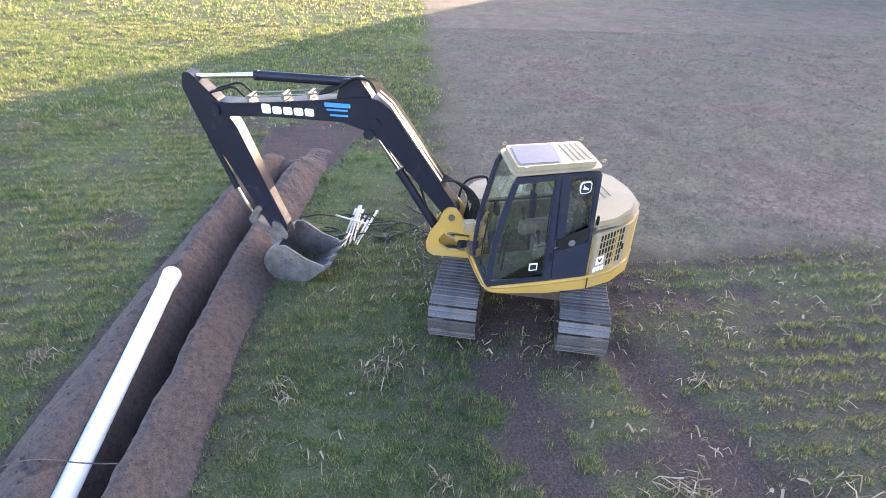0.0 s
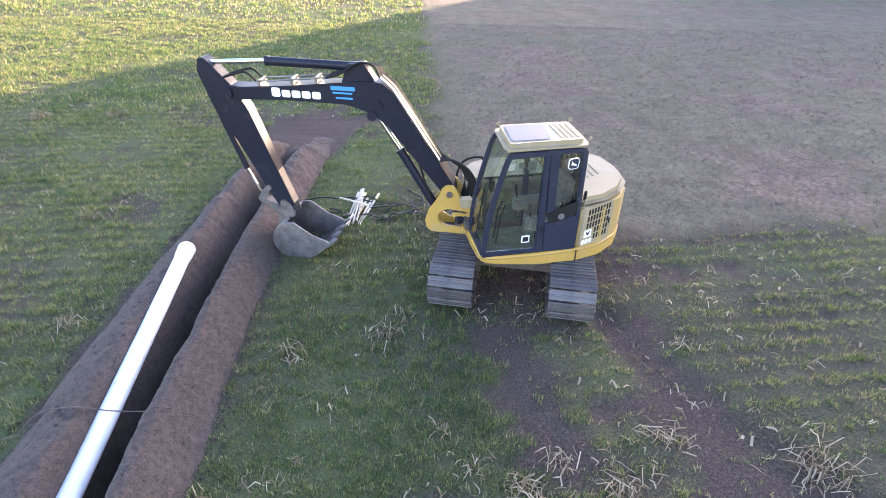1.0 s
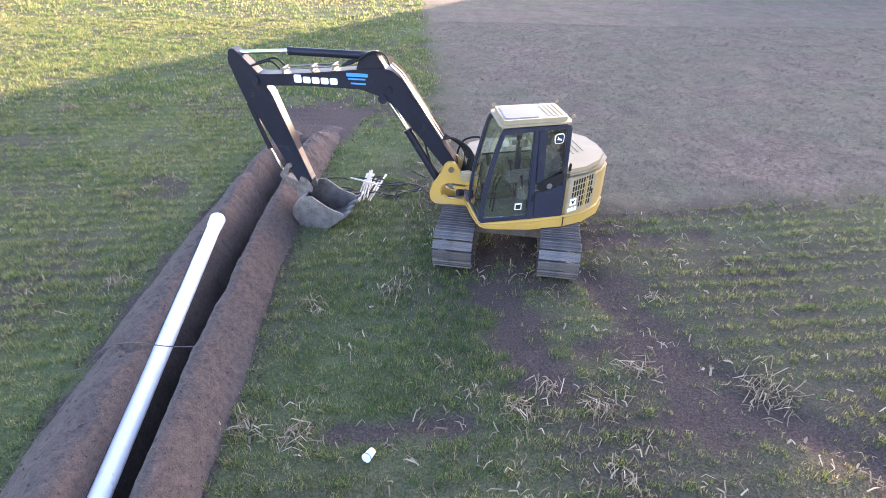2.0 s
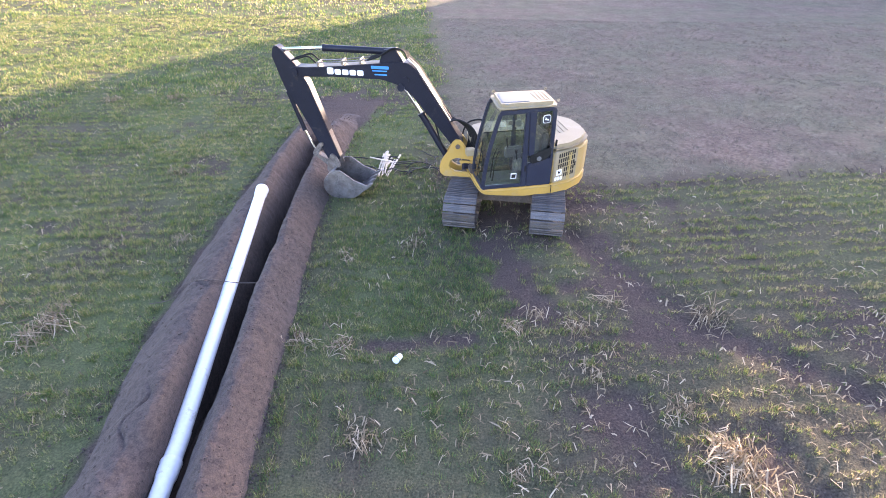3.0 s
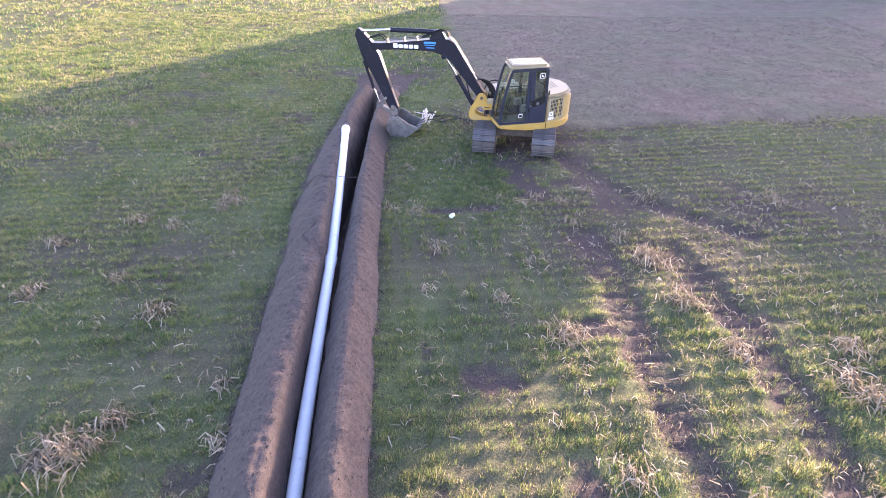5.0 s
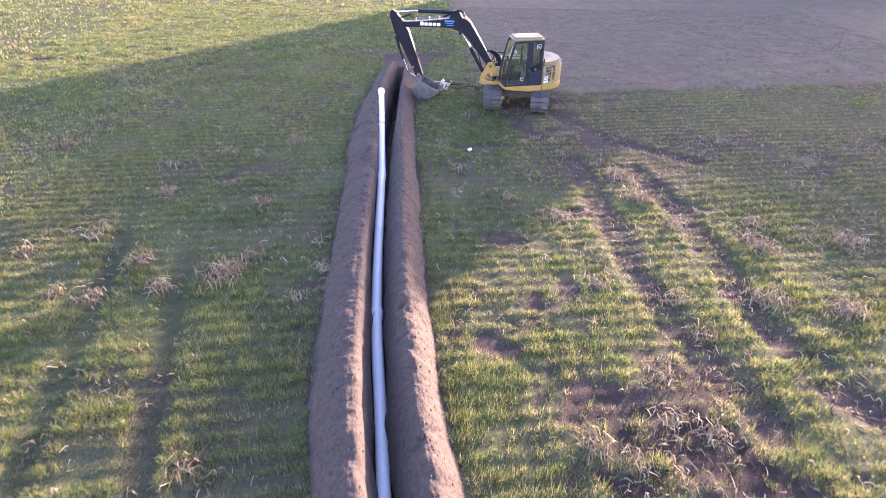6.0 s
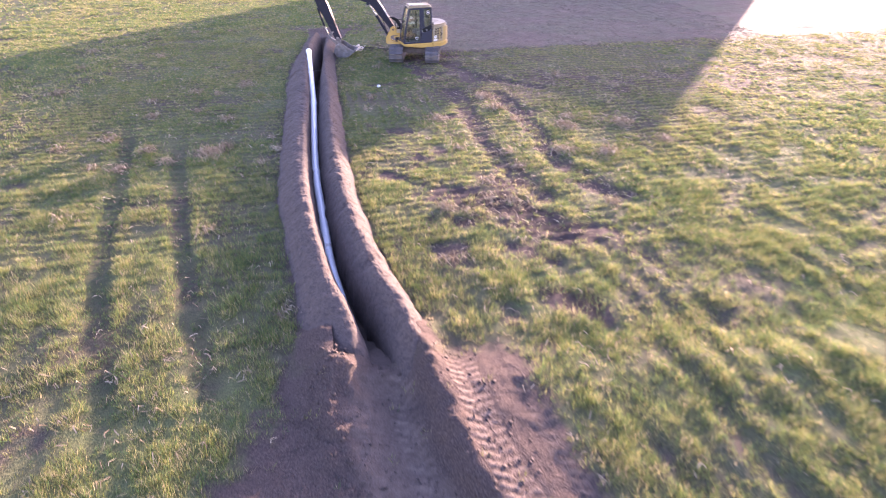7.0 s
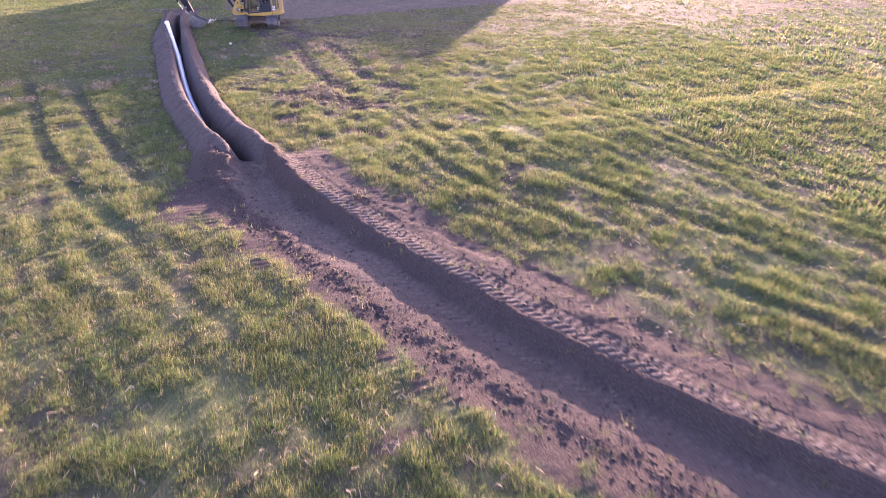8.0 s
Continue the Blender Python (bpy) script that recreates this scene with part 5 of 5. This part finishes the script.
def field_keep(x, y, rng):
    d = 0.08 if np.ptp(x) < 30 else 0.25
    bare, turf = looked_up(bare_share, x, y, d), looked_up(turf_share, x, y, d)
    fx, fy = x * math.cos(FIELD_TURN) + y * math.sin(FIELD_TURN), -x * math.sin(FIELD_TURN) + y * math.cos(FIELD_TURN)
    along = step(0.15, 0.75, 0.5 + 0.5 * np.sin(2 * np.pi * fy / 0.34))
    across = 0.5 + 0.5 * np.sin(2 * np.pi * fx / 0.40)
    patch = step(-2.9, -2.3, x) * (1 - step(0.9, 2.0, x)) * step(-2.6, -1.6, y) * (1 - step(0.8, 1.3, y))
    row = along * (1 - patch) + step(0.30, 0.85, across) * (0.35 + 0.65 * along) * patch
    rows = step(-13.0, -9.0, y) * 0.8 + 0.2
    row = row * rows + (1 - rows) * np.clip(0.55 + 0.5 * rough_noise((x - line_x(y)) * 1.9, y * 0.30, 0.8, 3, 103) + 0.34 * np.sin(2 * np.pi * (x - line_x(y) + 0.22 * value_noise(x / 1.3, y / 1.3, 64)) / 0.80), 0, 1)
    thin = rough_noise(x, y, 0.7, 4, 101)
    streak = rough_noise(fx * 0.3, fy * 1.3, 0.8, 3, 105)
    big = rough_noise(x, y, 3.5, 3, 107)
    tuft = rough_noise(x, y, 0.42, 2, 109) * (1 - step(-5.0, -1.0, y))
    on_bank = (past_toe(x, y) < -0.06) & (y > -14.6) & (y < 13.0)
    wheel = np.zeros(len(x))
    for pts, half in WHEELINGS:
        wheel = np.maximum(wheel, near_line(x, y, pts, half) * step(0.0, 3.0, pts[0][1] - y))
    sparse = step(0.5, 1.6, x) * step(-2.5, 1.0, y)
    green = step(-2.6, -2.2, x) * (1 - step(0.4, 1.4, x)) * step(1.2, 2.4, y) * (1 - step(5.2, 6.5, y))
    chance = (0.32 + 0.68 * row) * np.clip(0.80 + 0.38 * thin + 0.15 * big + 0.25 * streak + 0.35 * tuft, 0.06, 1) * (1 - np.where(y < -13.5, 0.985, 0.92) * bare) * (1 - turf) * ~on_bank
    chance = chance * (1 - 0.75 * patch * (1 - row))
    chance = np.clip(chance + 0.5 * green * (1 - bare), 0, 1) * (1 - 0.40 * wheel) * (1 - sparse * (0.10 + 0.50 * (1 - row)))
    tone = 0.45 + 0.08 * big - 0.06 * thin - 0.09 * green - 0.07 * patch - 0.26 * wheel + rng.normal(0, 0.13, len(x)) + 0.4 * (rng.uniform(0, 1, len(x)) < 0.05) + 0.06 * tuft + 0.24 * (rng.uniform(0, 1, len(x)) < 0.12) * step(-3.0, 1.0, y) + 0.10 * sparse * rng.uniform(-0.4, 2.0, len(x))
    return chance, tone, np.clip(0.9 + 0.28 * thin + 0.15 * green + 0.32 * tuft, 0.45, 1.7) * (1 - 0.55 * wheel) * (1 - 0.30 * sparse) * (1 + 0.55 * (1 - step(-9.0, -2.0, y))) * (1 + patch * (0.9 * row - 0.25))


def turf_keep(x, y, rng):
    thin = rough_noise(x, y, 0.6, 4, 131)
    return np.clip(0.7 + 0.4 * thin, 0.1, 1) * turf_share(x, y) * (1 - 0.8 * worn_edge(x, y)), 0.5 + 0.2 * thin + rng.normal(0, 0.18, len(x)), 1 + 0 * x


blades("grass", 360000, 10, -12.5, 13.0, -31.0, 13.5, 0.078, 0.0076, MAT["grass"], "short green field grass growing in thin rows", 1, field_keep)


def ring_keep(inner):
    def keep(x, y, rng):
        chance, tone, size = field_keep(x, y, rng)
        x0, x1, y0, y1 = inner
        return np.clip(1.5 * chance, 0, 1) * ~((x > x0) & (x < x1) & (y > y0) & (y < y1)), tone, size
    return keep


blades("grass", 230000, 6, -22.0, 26.0, -31.0, 26.0, 0.095, 0.030, MAT["grass"], "field grass farther off, yellow green in the low sun", 2, ring_keep((-12.5, 13.0, -31.0, 13.5)))
blades("grass", 128000, 5, -42.0, 56.0, -48.0, 56.0, 0.13, 0.075, MAT["grass"], "far field grass fading into an even yellow green", 4, ring_keep((-22.0, 26.0, -31.0, 26.0)))
blades("dormant_grass", 60000, 6, -3.0, 22.0, 6.6, 26.0, 0.045, 0.012, MAT["dry"], "short dormant tan grass on the mown ground", 3, turf_keep)


# ---- dead stalks ----
def ribbons(rng, n, cx, cy, spread, long, wide, lift):
    """Bent dry leaf and stalk strips round a place: vertices, faces and tones."""
    vs, fs, tones = [], [], []
    x, y = cx + rng.normal(0, spread, n), cy + rng.normal(0, spread, n)
    turn, bend, rise = rng.normal(rng.uniform(0, 3.14, np.size(cx)), 1.1, n), rng.normal(0, 0.95, n), rng.uniform(0.0, lift, n)
    length, w = long * rng.uniform(0.4, 1.2, n), wide * rng.uniform(0.5, 1.3, n)
    x, y = x - np.cos(turn) * length / 2, y - np.sin(turn) * length / 2
    z = height(x, y)
    tone = np.clip(rng.normal(0.50, 0.27, n), 0, 1)
    for k in range(n):
        a, px, py, pz, base = turn[k], x[k], y[k], z[k] + 0.012, len(vs)
        knee = rng.integers(1, 4)
        for s in range(5):
            hw = w[k] * (0.5 if s < 4 else 0.12)
            up = pz + 2.2 * rise[k] * (s / knee if s <= knee else (4.2 - s) / (4.2 - knee))
            vs += [(px - math.sin(a) * hw, py + math.cos(a) * hw, up), (px + math.sin(a) * hw, py - math.cos(a) * hw, up + 0.35 * w[k])]
            px, py = px + math.cos(a) * length[k] / 4, py + math.sin(a) * length[k] / 4
            a += bend[k] * (0.7 if s == knee - 1 else 0.08)
            if s:
                b = base + 2 * s
                fs.append((b - 2, b - 1, b + 1, b))
        tones += [tone[k]] * 10
    return vs, fs, tones


def stalk_object(name, data, label, **tags):
    vs, fs, tones = data
    ob = mesh_object(name, vs, fs, MAT["stalk"])
    ob.data.attributes.new("tone", "FLOAT", "POINT").data.foreach_set("value", np.array(tones, dtype=np.float32))
    return tagged(ob, label, **tags)


CLUMPS = [(-11.1, 12.7, 1.3), (-6.7, 7.5, 1.1), (-2.14, 4.2, 0.8), (-0.93, 4.7, 0.9), (-0.1, 3.1, 0.5), (-0.75, 5.1, 0.6), (-9.3, 13.0, 1.1), (-5.4, 4.7, 0.8),
          (0.75, 2.4, 0.9), (0.24, 2.65, 0.6), (1.16, 2.75, 0.8), (2.43, 3.1, 0.9), (3.94, 2.75, 1.5), (1.75, 2.4, 1.0), (3.16, 4.65, 0.7),
          (3.3, 0.05, 1.7), (1.88, 1.45, 0.7), (-2.5, 2.05, 0.9), (-1.84, 1.9, 1.0), (-1.27, 0.3, 1.0), (-6.4, 2.0, 1.6), (-11.3, 7.3, 1.3), (7.05, 2.55, 1.5),
          (2.86, 0.85, 0.9), (-1.46, -1.13, 0.6), (0.02, -1.4, 0.9), (0.64, -0.1, 0.6), (-6.27, -4.9, 2.3), (-6.44, 2.4, 1.0), (1.12, -2.33, 1.5), (3.24, 0.2, 1.4),
          (3.48, -1.43, 1.6), (3.94, -2.66, 1.4), (9.0, 0.9, 1.5), (5.55, -3.7, 1.5), (-6.4, -2.0, 1.1), (-9.0, -1.5, 1.1), (-15.0, 8.5, 1.3), (-14.2, 5.4, 1.2), (-7.3, 1.0, 1.0),
          (-4.6, -3.65, 0.9), (5.8, -2.6, 1.3), (2.96, -5.6, 1.2), (4.94, -5.6, 1.3), (1.48, -5.1, 1.0), (-14.0, -2.8, 1.7), (-5.27, -9.5, 1.1), (4.7, -5.5, 1.3), (6.1, -5.9, 1.2),
          (5.4, -3.3, 1.4), (8.5, -5.0, 1.5), (-3.0, -12.8, 0.8), (0.4, -11.3, 1.0), (1.87, -8.6, 1.1), (-9.0, -8.6, 1.0), (1.45, -18.0, 0.8), (0.5, -22.3, 0.7), (15.1, -19.3, 1.2), (5.1, -9.0, 1.1),
          (-13.5, 1.6, 1.6), (-8.2, 1.2, 1.4), (-9.5, 0.2, 1.1), (-9.0, -1.4, 1.1), (-7.56, -1.0, 0.9), (-6.3, -1.9, 1.1), (-9.7, -3.5, 1.4), (-8.2, -4.5, 1.4), (-7.4, -5.4, 1.2), (-8.65, -5.8, 1.2), (-9.4, -5.7, 1.0),
          (-10.9, -4.3, 1.2), (-5.9, -4.35, 1.2), (-4.24, -4.7, 1.0), (-4.54, -5.7, 0.9), (7.6, -3.4, 2.0), (6.2, -5.9, 1.6), (0.6, -9.0, 1.3), (1.1, -9.3, 0.9), (2.4, -8.8, 1.1), (1.9, -7.6, 1.1), (3.1, -6.6, 1.0)]
rng = np.random.default_rng(11)
for cx, cy, size in CLUMPS:
    n = int(40 * size ** 1.9) + 8
    vs, fs, tones = ribbons(rng, n, cx, cy, 0.11 * size, 0.24 * min(size, 1.4), 0.011 if cy > 0.5 else 0.015, 0.04 + 0.03 * size)
    more, faces, extra = ribbons(rng, int(14 * size), cx, cy, 0.24 * size, 0.16, 0.012, 0.03)
    fs, vs, tones = fs + [tuple(i + len(vs) for i in f) for f in faces], vs + more, tones + extra
    stalk_object("corn_stalk_clump", (vs, fs, tones), "tangle of dry bleached corn stalks and leaves on the ground",
                 category="corn stalks", group="stalk clumps strewn over the field", kind="stuff")


def scatter_litter():
    r = np.random.default_rng(12)
    x, y = r.uniform(-14, 13, 26000), r.uniform(-27, 14, 26000)
    busy = np.where(((x > 0.5) & (x < 7) & (y > -10) & (y < 2)) | ((x > -2.4) & (x < 0.6) & (y > 7) & (y < 12)), 1.6, 0.6)
    clear = ((np.abs(x - line_x(y)) < 1.3) & (y > -15) & (y < 13)) | (turf_share(x, y) > 0.3) | ((bare_share(x, y) > 0.9) & (y < -13))
    keep = (r.uniform(0, 1, 26000) < busy * (0.45 + 0.6 * rough_noise(x, y, 1.8, 3, 141))) & ~clear
    x, y = x[keep][:9500], y[keep][:9500]
    each = r.integers(1, 4, len(x))
    x, y = np.repeat(x, each), np.repeat(y, each)
    vs, fs, tones = ribbons(r, len(x), x, y, 0.06, 0.16, 0.014, 0.04)
    stalk_object("stalk_litter", (vs, fs, tones), "bits of dry stalk and leaf scattered in the grass", category="plant litter", kind="stuff")


scatter_litter()


def scatter_husks():
    r = np.random.default_rng(14)
    x, y = r.uniform(-10, 11, 900), r.uniform(-11, 7.5, 900)
    busy = np.where(x > 0.4, 0.55, 0.22)
    keep = (r.uniform(0, 1, 900) < busy) & (past_toe(x, y) > 0.1) & (turf_share(x, y) < 0.3)
    vs, fs, tones = ribbons(r, int(keep.sum()), x[keep], y[keep], 0.02, 0.11, 0.026, 0.03)
    stalk_object("corn_husks", (vs, fs, [min(1.0, t + 0.12) for t in tones]), "pale curled corn husks lying on the thin grass", category="plant litter", kind="stuff")


scatter_husks()


def build_stubble():
    """Short dark stalk stumps standing along the turf's edge."""
    r = random.Random(8)
    bm = bmesh.new()
    for k in range(90):
        x = 2.6 + 11 * r.random() ** 1.3
        y = 6.88 + 0.129 * x - 0.12 + r.gauss(0, 0.14)
        z = float(height(np.array(x), np.array(y)))
        a, tall = r.uniform(0, 6.28), r.uniform(0.08, 0.24)
        tube([(x, y, z - 0.02), (x + tall * 0.9 * math.cos(a), y + tall * 0.9 * math.sin(a), z + tall * r.uniform(0.15, 0.7))], [0.013, 0.008], 5, bm)
    ob = part("corn_stubble", bm, MAT["mud"], None)
    tagged(ob, "short dark corn stubble along the edge of the turf", "corn stubble", kind="stuff")


build_stubble()


# ---- stakes, tubing, cup, wire ----
def build_stakes():
    r = random.Random(5)
    rows = [(-2.00, 7.55, -1.96, 8.80, 0.03), (-1.93, 7.40, -1.90, 8.83, 0.07), (-1.98, 7.62, -1.82, 8.78, 0.03), (-1.88, 7.52, -1.74, 8.55, 0.03), (-1.86, 7.50, -1.86, 8.80, 0.10),
            (-1.78, 7.56, -1.66, 8.45, 0.03), (-1.80, 7.60, -1.84, 8.70, 0.06), (-1.74, 7.52, -1.54, 8.74, 0.03), (-1.98, 7.34, -1.90, 7.78, 0.10), (-2.26, 8.36, -1.66, 8.08, 0.14)]
    for ax, ay, bx, by, z in rows:
        d = Vector((bx - ax, by - ay, 0))
        bm = box(0, d.length, -0.024, 0.024, 0, 0.026, 0.003, 1)
        for v in bm.verts:
            if v.co.x < 0.01:
                v.co.y *= 0.4
        base = float(height(np.array((ax + bx) / 2), np.array((ay + by) / 2)))
        ob = part("wooden_stake", bm, MAT["wood"], None, "", Matrix.Translation((ax, ay, base + z - 0.02)) @ Matrix.Rotation(math.atan2(d.y, d.x), 4, "Z") @ Matrix.Rotation(r.uniform(-0.3, 0.3), 4, "X"))
        tagged(ob, "pale bare wooden stake lying in a small pile", "stake", "pile of stakes")
    for k in range(22):
        a = r.uniform(0, 2 * math.pi)
        x, y = -1.55 + r.uniform(-1.1, 1.0), 8.1 + r.uniform(-0.6, 0.6)
        pts = []
        for s in range(5):
            pts.append((x, y, float(height(np.array(x), np.array(y))) + 0.03 + 0.05 * math.sin(math.pi * s / 4) * r.uniform(0.3, 1)))
            x, y, a = x + 0.17 * math.cos(a), y + 0.10 * math.sin(a), a + r.uniform(-0.5, 0.5)
        ob = part("tubing_piece", tube(curve_through(pts, 4), 0.014, 6), MAT["root"], None, smooth=60)
        tagged(ob, "thin black tubing scrap lying in the grass", "tubing", "black tubing scraps by the stakes")


build_stakes()


def build_cup():
    z = float(height(np.array(-0.95), np.array(1.66)))
    cup = new("paper_cup")
    cup.matrix_world = pose(-0.95, 1.66, z + 0.055, 78, 0, -25)
    tagged(cup, "white paper cup with a blue band lying in grass", "cup")
    part("cup_body", tube([(0, 0, -0.07), (0, 0, 0.03)], [0.042, 0.05], 20), MAT["white"], cup, smooth=50)
    part("cup_band", tube([(0, 0, 0.03), (0, 0, 0.055)], [0.0505, 0.0525], 20), MAT["blue"], cup, "blue printed band", smooth=50)
    part("cup_rim", tube([(0, 0, 0.055), (0, 0, 0.065)], [0.0545, 0.0545], 20), MAT["white"], cup, smooth=50)


build_cup()
wire = part("wire", tube(curve_through([(-5.1, 2.72, 0.05), (-4.75, 2.76, 0.12), (-4.45, 2.82, 0.40), (-4.1, 2.90, 0.44), (-3.7, 2.93, 0.36), (-3.3, 2.94, 0.36), (-3.05, 2.96, 0.40)], 6), 0.007, 6), MAT["mud"], None, smooth=60)
tagged(wire, "thin rusty wire stretched across the trench", "wire")
